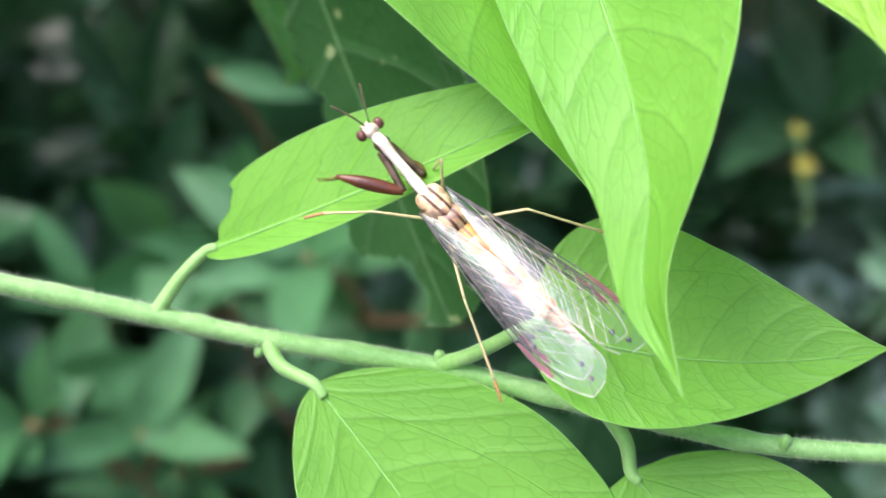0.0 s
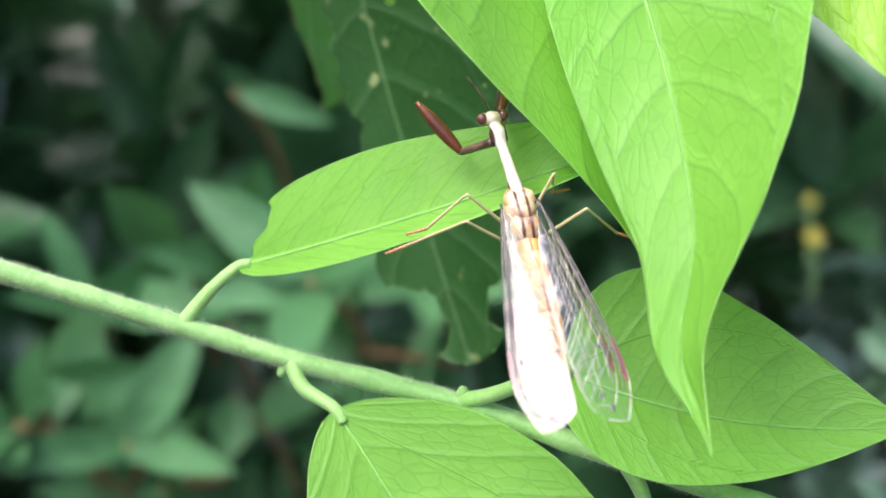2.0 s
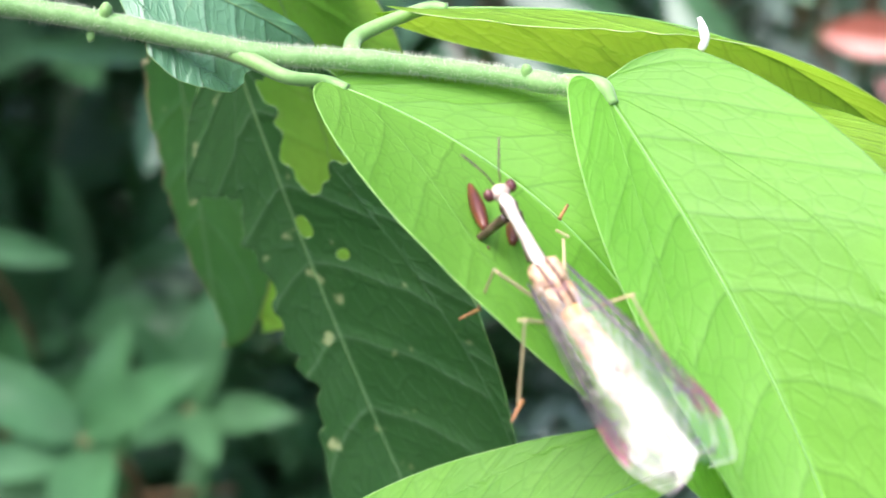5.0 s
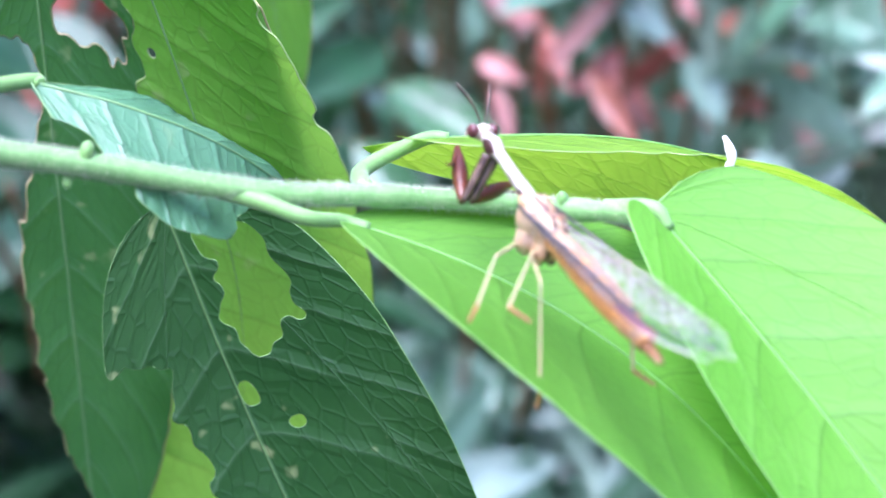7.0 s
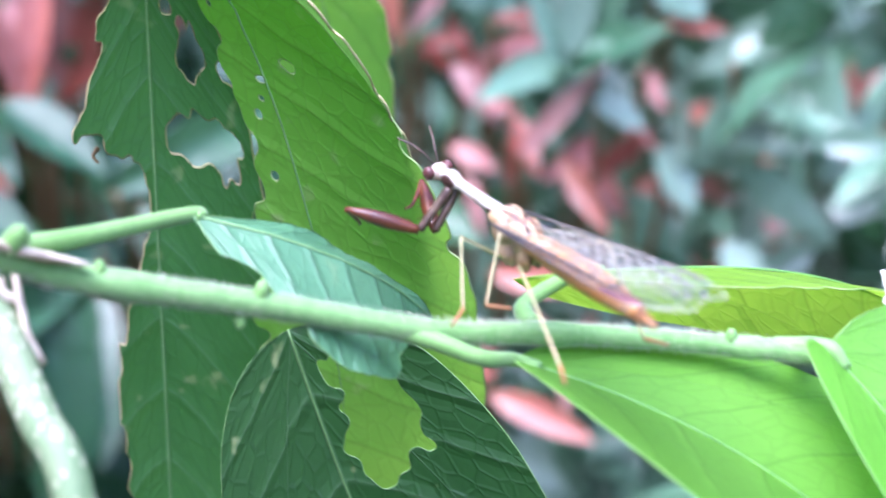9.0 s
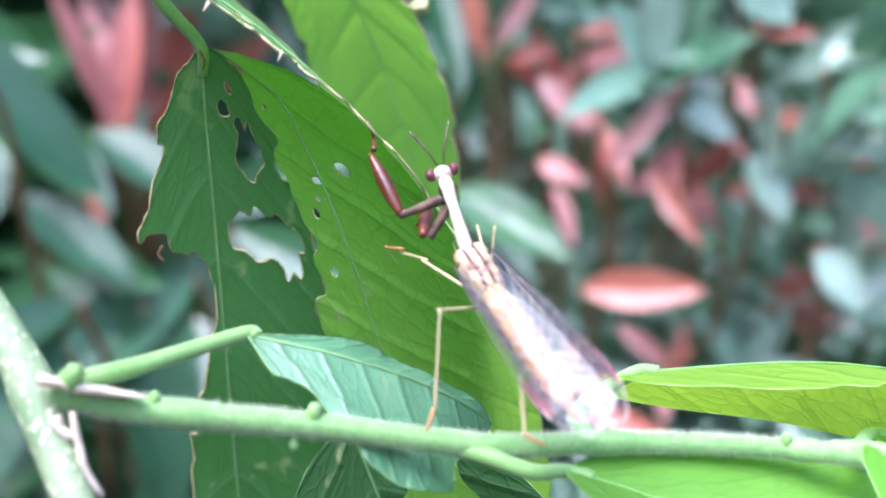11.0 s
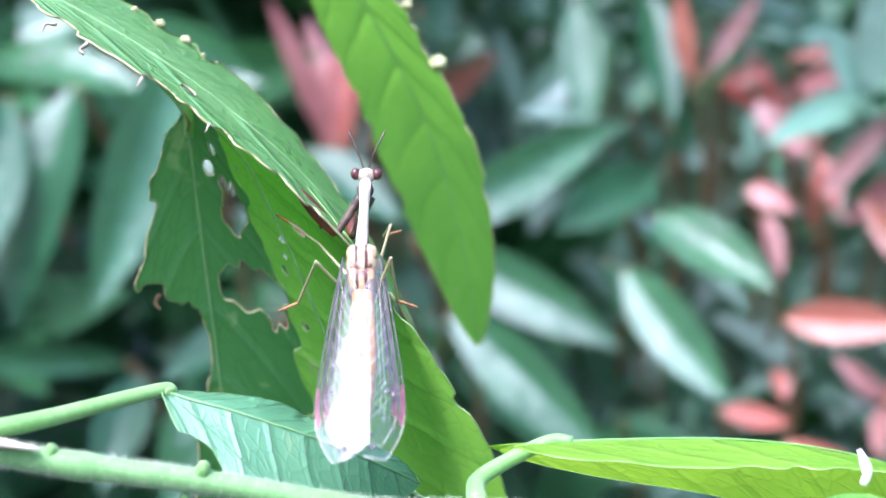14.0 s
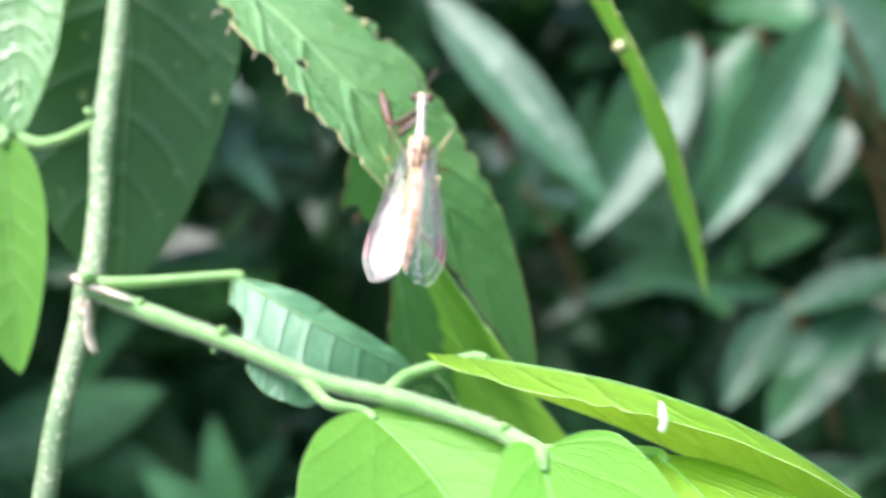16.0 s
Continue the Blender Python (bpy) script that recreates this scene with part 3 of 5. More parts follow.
TORN_EDGE = [(0.2, -1.2), (0.2, -0.75), (0.22, -0.42), (0.28, -0.55), (0.36, -0.4), (0.45, -0.5), (0.55, -0.4), (0.66, -0.6), (0.74, -0.75), (0.80, -0.85),
             (0.84, -0.8), (0.87, -0.25), (0.93, -0.2), (0.96, -0.5), (0.97, -1.2)]
def nibbles(count, seed, low=0.04, high=0.95):
    """Small bites along both margins."""
    rng = random.Random(seed)
    return tuple((rng.uniform(low, high), rng.choice((-1.03, 1.03)), rng.uniform(0.005, 0.012), rng.uniform(0.05, 0.13)) for _ in range(count))


back_shoot = thing("eaten_shoot", (-46, 4, 60), "shoot of large insect-eaten leaves hanging behind the twig", "shoot")
part("stem", tube([(-58, -12, 70), (-46, 4, 62), (-38, 3, 46), (-33, 1.2, 38)], 0.7, 10, 6), STEM, back_shoot)
part("stem", tube([(-46, 4, 62), (-42, 16, 64), (-40, 22, 62)], 0.6, 10, 6), STEM, back_shoot)
# one leaf built as two: this part carries the shaded tint
leaf(back_shoot, S((-25.4, 1.5, 26.5), (-27, 22, -46), (0.1, -1, 0.1), 0.0, 0.0, 8.8, 10.8, 0.1, 0.10, 0.55, 0.5, 0.0, 0.0, 0.0, 0.5, 0.0, 0.0, 0.05), LEAF_SHADE_TINT, VEIN_DARK, "shaded part of the hanging leaf, tinted darker, with holes and a ragged eaten edge",
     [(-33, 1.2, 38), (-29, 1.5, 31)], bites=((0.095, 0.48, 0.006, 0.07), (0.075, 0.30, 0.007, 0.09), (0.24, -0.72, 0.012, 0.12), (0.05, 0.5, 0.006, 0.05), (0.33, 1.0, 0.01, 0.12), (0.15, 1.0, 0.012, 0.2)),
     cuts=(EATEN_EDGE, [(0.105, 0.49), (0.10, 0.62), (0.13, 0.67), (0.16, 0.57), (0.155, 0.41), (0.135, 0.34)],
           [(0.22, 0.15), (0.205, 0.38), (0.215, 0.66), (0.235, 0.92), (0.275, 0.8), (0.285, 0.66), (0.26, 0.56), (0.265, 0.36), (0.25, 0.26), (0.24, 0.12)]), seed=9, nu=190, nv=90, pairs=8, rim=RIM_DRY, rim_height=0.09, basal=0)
# the same leaf's lit part, in the sunlight tint
leaf(back_shoot, S((-25.4, 2.9, 26.5), (-22.7, 24.0, -44.1), (0.1, -1, 0.1), -0.10, 1.92, 8.80, 28.91, 0.10, 0.23, 0.25, 0.33, -0.21, twist=1.13, wave=0.5, frill=0.02), LEAF_SUN_TINT, VEIN_DARK, "sunlit part of the hanging leaf, tinted lighter, with pale spots and small holes",
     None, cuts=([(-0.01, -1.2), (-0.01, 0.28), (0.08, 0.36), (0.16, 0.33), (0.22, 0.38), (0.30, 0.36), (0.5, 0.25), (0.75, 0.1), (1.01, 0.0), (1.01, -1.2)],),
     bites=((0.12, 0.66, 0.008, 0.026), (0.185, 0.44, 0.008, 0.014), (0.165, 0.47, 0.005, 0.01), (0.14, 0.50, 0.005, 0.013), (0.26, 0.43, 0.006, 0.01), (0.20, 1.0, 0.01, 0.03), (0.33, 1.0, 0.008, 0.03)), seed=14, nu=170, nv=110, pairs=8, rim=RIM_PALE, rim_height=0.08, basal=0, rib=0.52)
leaf(back_shoot, S((-37.3, -11.4, 38.8), (-2.6, 11.3, -12.6), (0.8, 0.0, 0.55), 0.21, 9.98, 9.42, 13.80, -0.03, 0.05, 0.46, 0.90, -7.20, twist=0.22, wave=0.25, frill=0.07), LEAF_PALE, VEIN_DARK, "long leaf with chewed margins roofing the others", [(-54, -13, 38), (-46, -13.5, 41)], bites=nibbles(20, 3) + ((0.06, -1, 0.02, 0.3), (0.12, -1.05, 0.015, 0.25), (0.2, 1.05, 0.02, 0.2), (0.27, 1.05, 0.015, 0.2), (0.24, -1.05, 0.02, 0.2), (0.33, -1.05, 0.012, 0.16), (0.4, 1.05, 0.015, 0.14), (0.27, -0.45, 0.008, 0.06)), seed=10, nu=200, nv=60, rim=RIM_DRY, rim_height=0.10)
leaf(back_shoot, S((-24.5, 33.2, 48), (-9.9, 52.2, -2.6), (-0.69, -0.72, 0.1), 0.03, -3.7, 11.2, 10.7, 0.14, 0.11, 0.51, 0.69, 2.0, 0.0, 0.0, 0.4, 0.0, 0.0, 0.05), LEAF_MID, VEIN_DARK, "long pointed green leaf with galls on its margin", [(-40, 22, 62), (-32, 28, 56)], bites=nibbles(10, 8) + ((0.30, 1.05, 0.03, 0.14), (0.18, 1.05, 0.03, 0.12), (0.62, 1.03, 0.02, 0.08), (0.66, -1.03, 0.02, 0.08)), seed=11, nu=160, nv=50, rim=RIM_DRY, rim_height=0.07)
leaf(back_shoot, S((-13, -2, -6.5), (13, -4, -64), (0.2, -1, 0.2), -0.35, -1.5, 13, 17, 0.1, 0.15, 0.45, 0.5, -2.0), LEAF_DEEP_SHADE, VEIN_DIM, "leaf with shade put into its dark colour and large eaten gaps", None, bites=((0.298, 0.06, 0.012, 0.05), (0.357, 0.26, 0.01, 0.04), (0.285, 0.04, 0.008, 0.04)), cuts=(TORN_EDGE, [(0.06, 0.15), (0.085, 0.17), (0.095, 0.29), (0.115, 0.26), (0.13, 0.17), (0.15, 0.2), (0.179, 0.06), (0.199, 0.19), (0.219, 0.18), (0.255, 0.17), (0.249, 0.25), (0.229, 0.40), (0.209, 0.46), (0.222, 0.57), (0.189, 0.56), (0.16, 0.62), (0.13, 0.64), (0.1, 0.68), (0.075, 0.69), (0.055, 0.5)], [(0.88, 0.6), (0.93, 0.55), (0.95, 0.9), (0.9, 1.1), (0.86, 1.1)]), seed=12, nu=150, nv=90, rim=VEIN_DARK, rim_height=0.04)

for p, r in (((-8.2, 28.5, 31.2), 1.3), ((-11.5, 28.5, 37.5), 0.9), ((-13, 29, 39.5), 0.6), ((-29.0, -0.9, 35.5), 0.5), ((-27.0, 0.1, 34.2), 0.7), ((-25.0, 1.1, 32.7), 0.75), ((-23.6, 1.7, 31.3), 0.4), ((-34.8, -4.8, 38.6), 0.45)):
    part("gall", ball(p, (r * 0.75, r * 0.6, r * 0.6), None, 12, 16, 0.6, r * 0.9), GALL, back_shoot, "pale knobbly leaf gall")
# dry curled shreds on the chewed margins
for pts, r in ((((-27.6, -18.0, 33.0), (-28.4, -18.3, 33.0), (-28.6, -18.5, 32.4)), 0.3), (((-24.6, -18.5, 31.4), (-25.2, -18.8, 30.9), (-24.9, -18.9, 30.5)), 0.35), (((-20.1, -18.5, 28.6), (-20.5, -18.8, 27.9)), 0.25), (((-15.0, -17.6, 24.9), (-15.3, -17.8, 24.2)), 0.2),
               (((-30.6, 5.8, 8.8), (-31.0, 5.7, 8.0), (-30.6, 5.8, 7.4)), 0.3), (((-25.4, 1.4, 26.2), (-25.0, 1.2, 25.2), (-25.2, 1.2, 24.4)), 0.35)):
    part("dry_shred", tube(pts, lambda t, q=r: q * (1 - 0.6 * t), 7, 5, 0.5, 0.5), DRY if pts[0][1] < 0 else BROWN, back_shoot, "dry brown shred of eaten leaf")

side_shoot = thing("shaded_shoot", (-62, -27, 18), "shaded leaves beside the main stem", "shoot")
leaf(side_shoot, S((-62, -8, 56), (-57, -13, -4), (0.65, -0.75, 0.1), 0.0, 0.0, 19, 15.5, 0.1, 0.1, 0.45, 0.75), LEAF_DEEP_SHADE, VEIN_DARK, "large heart-shaped leaf with shade put into its dark colour", [(-62, -7, 64)], seed=21, nu=60, nv=30)
leaf(side_shoot, S((-54, -31, 17), (-44.5, -33.5, -10), (0.65, -0.75, 0.1), 0.0, 0.0, 7, 5, 0.2, 0.2, 0.45, 0.8), LEAF_BRIGHT, VEIN, "light green leaf on a side stalk", [(-62, -27, 18)], seed=22, nu=50, nv=26)
leaf(side_shoot, S((-66, -22, 44), (-56, -28, 17), (0.65, -0.75, 0.1), 0.0, 0.0, 8, 6, 0.2, 0.2, 0.45, 0.8), LEAF_PALE, VEIN, "green leaf beside the stem", None, seed=23, nu=50, nv=26)

# ---- a shed petal on the lime leaf ----
petal = thing("petal", (34.2, -12.9, -2.0), "small white petal stuck to the lime leaf", "petal")
part("blade", tube([(34.3, -13.1, -3.0), (34.6, -13.2, -2.1), (34.4, -13.2, -1.2), (34.0, -13.0, -0.3)], lambda t: 0.12 + 0.3 * math.sin(math.pi * min(1, 0.15 + 0.8 * t)), 9, 5, 0.3, 0.4), solid("white_petal", (0.78, 0.76, 0.68), (0.84, 0.82, 0.76), 600, 0.6), petal)


# ---- the hedge behind ----
def lance(base, ahead, face, length, wide, droop, nu=6, nv=4):
    """A lance-shaped glossy leaf with a folded midrib, in millimetres."""
    ahead, face = Vector(ahead).normalized(), Vector(face)
    side = ahead.cross(face).normalized()
    face = side.cross(ahead)
    verts, faces = [], []
    for i in range(nu + 1):
        u = i / nu
        w = wide * (max(u, 0.01) ** 0.75 * max(1 - u, 0.0) ** 0.95) * 2.6
        for k in range(nv + 1):
            v = -1 + 2 * k / nv
            verts.append(Vector(base) + ahead * u * length - face * droop * u * u + side * v * w / 2 + face * abs(v) * w * 0.16)
    for i in range(nu):
        for k in range(nv):
            a = i * (nv + 1) + k
            faces.append((a, a + 1, a + nv + 2, a + nv + 1))
    return verts, faces


def whorl(rng, centre, axis, count, size, spread=0.75):
    """Leaves of one shoot, set round its tip."""
    axis = Vector(axis).normalized()
    out, turn = [], rng.uniform(0, 6.28)
    a = axis.orthogonal().normalized()
    b = axis.cross(a)
    for i in range(count):
        k = turn + i * 2.4
        tilt = spread * rng.uniform(0.6, 1.25)
        ahead = axis * math.cos(tilt) + (a * math.cos(k) + b * math.sin(k)) * math.sin(tilt)
        face = axis * math.sin(tilt) - (a * math.cos(k) + b * math.sin(k)) * math.cos(tilt)
        s = size * rng.uniform(0.75, 1.15)
        out.append(lance(Vector(centre) - axis * i * 2.5, ahead, face, s, s * rng.uniform(0.34, 0.46), s * rng.uniform(0.05, 0.3)))
    return out


def polar(yaw, far, z):
    """A place seen from the walk's middle at that yaw (degrees to the left) and distance."""
    a = radians(yaw)
    return Vector((40 - far * math.sin(a), -130 + far * math.cos(a), z))


def hedge():
    rng = random.Random(11)
    shapes, pale = [], []
    for _ in range(900):
        yaw, far = rng.uniform(-60, 100), rng.uniform(560, 1100)
        if 6 < yaw < 50 and far < 740:
            far += 190
        c = polar(yaw, far, rng.uniform(-640, 250))
        out = (Vector((40, -130, 0)) - c).normalized()
        axis = out * rng.uniform(0.2, 0.9) + Vector((rng.gauss(0, 0.5), rng.gauss(0, 0.5), rng.uniform(0.0, 1.0)))
        if yaw < 12:
            for _ in range(3):
                near = c + Vector((rng.gauss(0, 45), rng.gauss(0, 30), rng.gauss(0, 45)))
                pale += whorl(rng, near, axis + Vector((rng.gauss(0, 0.5), 0, rng.gauss(0, 0.4))), rng.randint(5, 7), rng.uniform(34, 66))
        else:
            shapes += whorl(rng, c, axis, rng.randint(5, 7), rng.uniform(85, 120))
    ob = part("hedge_foliage", join(*pale), HEDGE_SKY_SHEEN, None)
    tagged(ob, "dense hedge with sky sheen put into its pale bluish green leaf tints", "hedge", "", "stuff")
    v, f = join(*shapes)
    ob = part("hedge_foliage", (v, f), HEDGE_GREEN, None)
    tagged(ob, "dense hedge of glossy dark green leaves", "hedge", "", "stuff")
    # a dark inner hedge that closes the gaps
    shapes = []
    for _ in range(500):
        c = polar(rng.uniform(-75, 115), rng.uniform(1150, 1500), rng.uniform(-850, 480))
        shapes += whorl(rng, c, (rng.gauss(0, 1), rng.gauss(0, 1), 0.6), 8, 120, 1.0)
    ob = part("inner_foliage", join(*shapes), HEDGE_GREEN, None)
    tagged(ob, "dark leaves deep inside the hedge", "hedge", "", "stuff")


hedge()


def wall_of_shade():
    """A dark sheet closes the view for far bushes; its unseen top blocks low sky."""
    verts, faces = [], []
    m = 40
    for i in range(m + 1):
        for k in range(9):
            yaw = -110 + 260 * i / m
            # raised above the view to keep low sky out of the wing reflections
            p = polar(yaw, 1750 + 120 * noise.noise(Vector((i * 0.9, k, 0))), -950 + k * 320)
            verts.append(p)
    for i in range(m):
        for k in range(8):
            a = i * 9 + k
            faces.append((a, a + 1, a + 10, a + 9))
    ob = part("far_bushes", (verts, faces), solid("far_sheet_dark_green", (0.012, 0.03, 0.012), (0.03, 0.07, 0.025), 14, 0.9, bump=1.0, depth=0.05, fine=60), None)
    tagged(ob, "dark green sheet standing in for far bushes, its unseen top blocking low sky", "backdrop", "", "structure")


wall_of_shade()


def shoot(place, axis, size, count, material, label, seed, twig=60):
    rng = random.Random(seed)
    axis = Vector(axis).normalized()
    ob = thing("hedge_shoot", Vector(place) - axis * twig, label, "hedge shoot", "shoots of the hedge")
    part("twig", tube([Vector(place) - axis * twig, Vector(place) - axis * twig * 0.5 + Vector((3, 2, 0)), place], 2.0, 7, 4), BROWN, ob)
    for v, f in whorl(rng, place, axis, count, size, 0.85):
        o = part("leaf", (v, f), material, ob)


def sprig(material, label, leaves, up=0.0):
    """A hedge shoot whose leaves run from base to tip with a width, in millimetres; up turns their faces to the sky."""
    first = Vector(leaves[0][0])
    ob = thing("hedge_shoot", first + Vector((0, 60, -80)), label, "hedge shoot", "shoots of the hedge")
    rng = random.Random(int(first.x * 3 + first.z))
    for base, tip, wide in leaves:
        base, tip = Vector(base), Vector(tip)
        way = tip - base
        eye = (Vector((40, -130, 10)) - base).normalized() + Vector((rng.gauss(0, 0.3), 0, up + rng.uniform(-0.1, 0.5) if base.z > -150 else -0.1))
        o = part("leaf", lance(base, way, eye, way.length, wide, way.length * 0.08, 12, 6), material, ob)
        root = base + Vector((0, 45, -60))
        part("twig", tube([base, base.lerp(root, 0.5) + Vector((4, 0, 3)), root], 1.6, 6, 4), BROWN, ob)


sprig(HEDGE_GREEN, "shoot of glossy dark green hedge leaves",
      [((-274, 240, 50), (-191, 243, -13), 24),
       ((-178, 342, 50), (-174, 273, -23), 32),
       ((-180, 377, -61), (-175, 317, -95), 31),
       ((-233, 409, -63), (-266, 346, -53), 16)])
sprig(HEDGE_GREEN, "shoot of glossy dark green hedge leaves",
      [((-367, 390, -30), (-288, 445, -29), 24),
       ((-118, 456, -22), (-44, 438, -56), 28),
       ((-103, 417, -43), (-43, 392, -91), 28),
       ((-142, 486, -61), (-126, 444, -110), 32),
       ((-256, 365, 40), (-248, 296, -35), 39)])
sprig(HEDGE_GREEN, "shoot of glossy dark green hedge leaves",
      [((-127, 453, -17), (-45, 490, 30), 29),
       ((-66, 539, 72), (-67, 524, 26), 26),
       ((-46, 483, -33), (-3, 452, -81), 28),
       ((-184, 429, -31), (-137, 404, -37), 32),
       ((-34, 548, 27), (-12, 560, 63), 17)])
sprig(HEDGE_GREEN, "shoot of glossy dark green hedge leaves",
      [((-239, 418, 69), (-171, 399, 46), 28),
       ((-264, 514, 50), (-214, 486, 3), 26),
       ((-197, 493, -33), (-203, 477, 46), 30),
       ((-31, 470, -10), (14, 433, -33), 28),
       ((-223, 469, -50), (-171, 435, -39), 18)])
sprig(HEDGE_FRESH, "shoot of glossy fresh green hedge leaves",
      [((-180, 471, -82), (-163, 455, -38), 21),
       ((-246, 493, 44), (-177, 481, 58), 41),
       ((-266, 273, -176), (-265, 237, -146), 26),
       ((-259, 273, -188), (-263, 224, -182), 31),
       ((-288, 218, -223), (-236, 231, -204), 27)])
sprig(HEDGE_FRESH, "shoot of glossy fresh green hedge leaves",
      [((-270, 223, -237), (-225, 231, -221), 26),
       ((-275, 268, -176), (-244, 254, -195), 26),
       ((-285, 331, -126), (-248, 348, -135), 15),
       ((-234, 272, -226), (-221, 250, -240), 19)])
sprig(HEDGE_RED, "young red and pink shoot of the hedge",
      [((-170, 479, 20), (-188, 461, 81), 13),
       ((-168, 479, 20), (-161, 484, 81), 17),
       ((-171, 499, 18), (-186, 501, 78), 14),
       ((-18, 475, 44), (-23, 467, 79), 12),
       ((-14, 496, 47), (9, 480, 78), 10)])
sprig(HEDGE_RED, "young red and pink shoot of the hedge",
      [((20, 479, 51), (71, 475, 58), 10),
       ((32, 477, -3), (64, 462, 34), 12),
       ((48, 478, -3), (65, 458, -33), 12),
       ((19, 432, -46), (63, 417, -46), 19),
       ((-4, 428, -80), (21, 430, -84), 11)])
sprig(HEDGE_RED, "young red and pink shoot of the hedge",
      [((-191, 475, -8), (-169, 456, -16), 13),
       ((95, 508, 69), (117, 490, 72), 13),
       ((10, 494, -11), (17, 473, -33), 10),
       ((58, 520, -5), (73, 480, -19), 13),
       ((87, 525, 34), (94, 504, 15), 10)])
sprig(HEDGE_RED, "young red and pink shoot of the hedge",
      [((5, 517, 36), (24, 497, 10), 13),
       ((15, 471, -71), (18, 460, -81), 10),
       ((19, 497, 38), (63, 478, 53), 14),
       ((65, 494, 5), (41, 472, -13), 13),
       ((29, 512, -17), (28, 494, 3), 13)])
sprig(HEDGE_RED, "young red and pink shoot of the hedge",
      [((19, 425, -91), (55, 404, -104), 14),
       ((72, 515, 19), (89, 493, 0), 10),
       ((-176, 495, 9), (-169, 498, 54), 19),
       ((-10, 517, 43), (12, 518, 48), 10),
       ((96, 518, 53), (119, 498, 49), 10)])
sprig(HEDGE_RED, "young red and pink shoot of the hedge",
      [((4, 473, 1), (22, 463, -8), 12),
       ((-165, 515, 19), (-141, 497, 35), 10),
       ((30, 497, 13), (39, 474, -10), 13),
       ((67, 496, -10), (82, 478, 6), 13),
       ((105, 501, 17), (113, 481, 10), 13)])
sprig(HEDGE_RED, "young red and pink shoot of the hedge",
      [((77, 494, -27), (61, 474, -17), 10),
       ((16, 498, 22), (27, 477, 15), 10)])
sprig(HEDGE_TEAL, "whorl of long glossy green hedge leaves round a brown twig",
      [((-164, 575, -25), (-53, 554, 33), 24), ((-160, 576, -32), (-58, 546, -73), 29), ((-155, 574, -64), (-66, 535, -127), 38),
       ((-161, 570, -76), (-147, 513, -139), 39), ((-192, 564, -49), (-218, 501, -77), 26), ((-174, 573, -23), (-145, 535, 25), 17)], 0.38)
sprig(HEDGE_TEAL, "shoot of long glossy green hedge leaves",
      [((-71, 525, 81), (-62, 493, 26), 24), ((-41, 529, 84), (-27, 498, 28), 20), ((-32, 533, 13), (-4, 500, 60), 15), ((-37, 532, 6), (-75, 490, -15), 30)], 0.38)
sprig(HEDGE_TEAL, "shoot of long glossy green hedge leaves",
      [((-51, 529, -13), (-8, 498, -30), 20), ((-60, 527, -33), (-11, 489, -88), 27), ((-52, 518, -102), (-7, 485, -112), 19)], 0.38)
sprig(HEDGE_TEAL, "shoot of long glossy green hedge leaves",
      [((-213, 485, 23), (-167, 464, -13), 32), ((-142, 405, -46), (-130, 394, -129), 32), ((-156, 402, -38), (-145, 400, -82), 25)], 0.38)
sprig(HEDGE_TEAL, "shoot of long glossy green hedge leaves",
      [((-218, 387, 66), (-147, 391, -2), 34), ((-235, 378, 44), (-242, 332, -38), 41), ((-160, 419, 18), (-119, 402, -6), 23)], 0.4)
sprig(HEDGE_TEAL, "shoot of long glossy green hedge leaves",
      [((-128, 428, -38), (-177, 365, -78), 32), ((-186, 405, -4), (-139, 391, -35), 25), ((-215, 382, -63), (-212, 341, -96), 25)], 0.3)
sprig(HEDGE_TEAL, "shoot of long glossy green hedge leaves",
      [((-151, 357, -38), (-179, 322, -53), 22), ((-176, 352, 12), (-173, 330, -13), 20), ((-155, 353, -53), (-174, 320, -74), 24)], 0.35)
sprig(HEDGE_SKY_SHEEN, "shoot of glossy hedge leaves with sky sheen in their pale tints",
      [((82, 467, 68), (104, 464, 52), 24), ((86, 468, 1), (101, 464, -26), 21), ((115, 464, 34), (130, 461, 44), 16), ((60, 470, 19), (82, 468, 8), 18), ((111, 462, -37), (129, 456, -60), 20)], 0.7)
sprig(HEDGE_SKY_SHEEN, "shoot of glossy hedge leaves with sky sheen in their pale tints",
      [((-54, 569, 34), (-36, 570, 55), 16), ((-23, 571, 42), (-9, 572, 19), 16), ((-48, 520, -13), (4, 518, -50), 17), ((-43, 520, -45), (-18, 516, -84), 19)], 0.7)
sprig(HEDGE_RED, "young red and pink tip of a hedge shoot",
      [((-177, 573, 26), (-188, 530, 83), 15), ((-176, 574, 28), (-168, 537, 85), 17), ((-172, 575, 28), (-149, 543, 82), 19), ((-165, 576, 34), (-114, 554, 58), 21)])
rng = random.Random(31)
for i in range(16):
    place = polar(rng.uniform(26, 50), rng.uniform(430, 560), rng.uniform(-330, -165))
    shoot(place, (rng.gauss(0, 0.5), -0.7, rng.uniform(0.1, 0.9)), rng.uniform(46, 66), rng.randint(4, 6), HEDGE_FRESH, "low shoot of fresh green hedge leaves", 80 + i)
rng = random.Random(5)
for i in range(22):
    place = polar(rng.uniform(-28, 6), rng.uniform(620, 820), rng.uniform(-110, 190))
    shoot(place, (rng.gauss(0, 0.5), -0.6, rng.uniform(0.2, 1)), rng.uniform(24, 44), rng.randint(3, 6), HEDGE_RED, "young red and pink shoot of the glossy hedge", 40 + i)


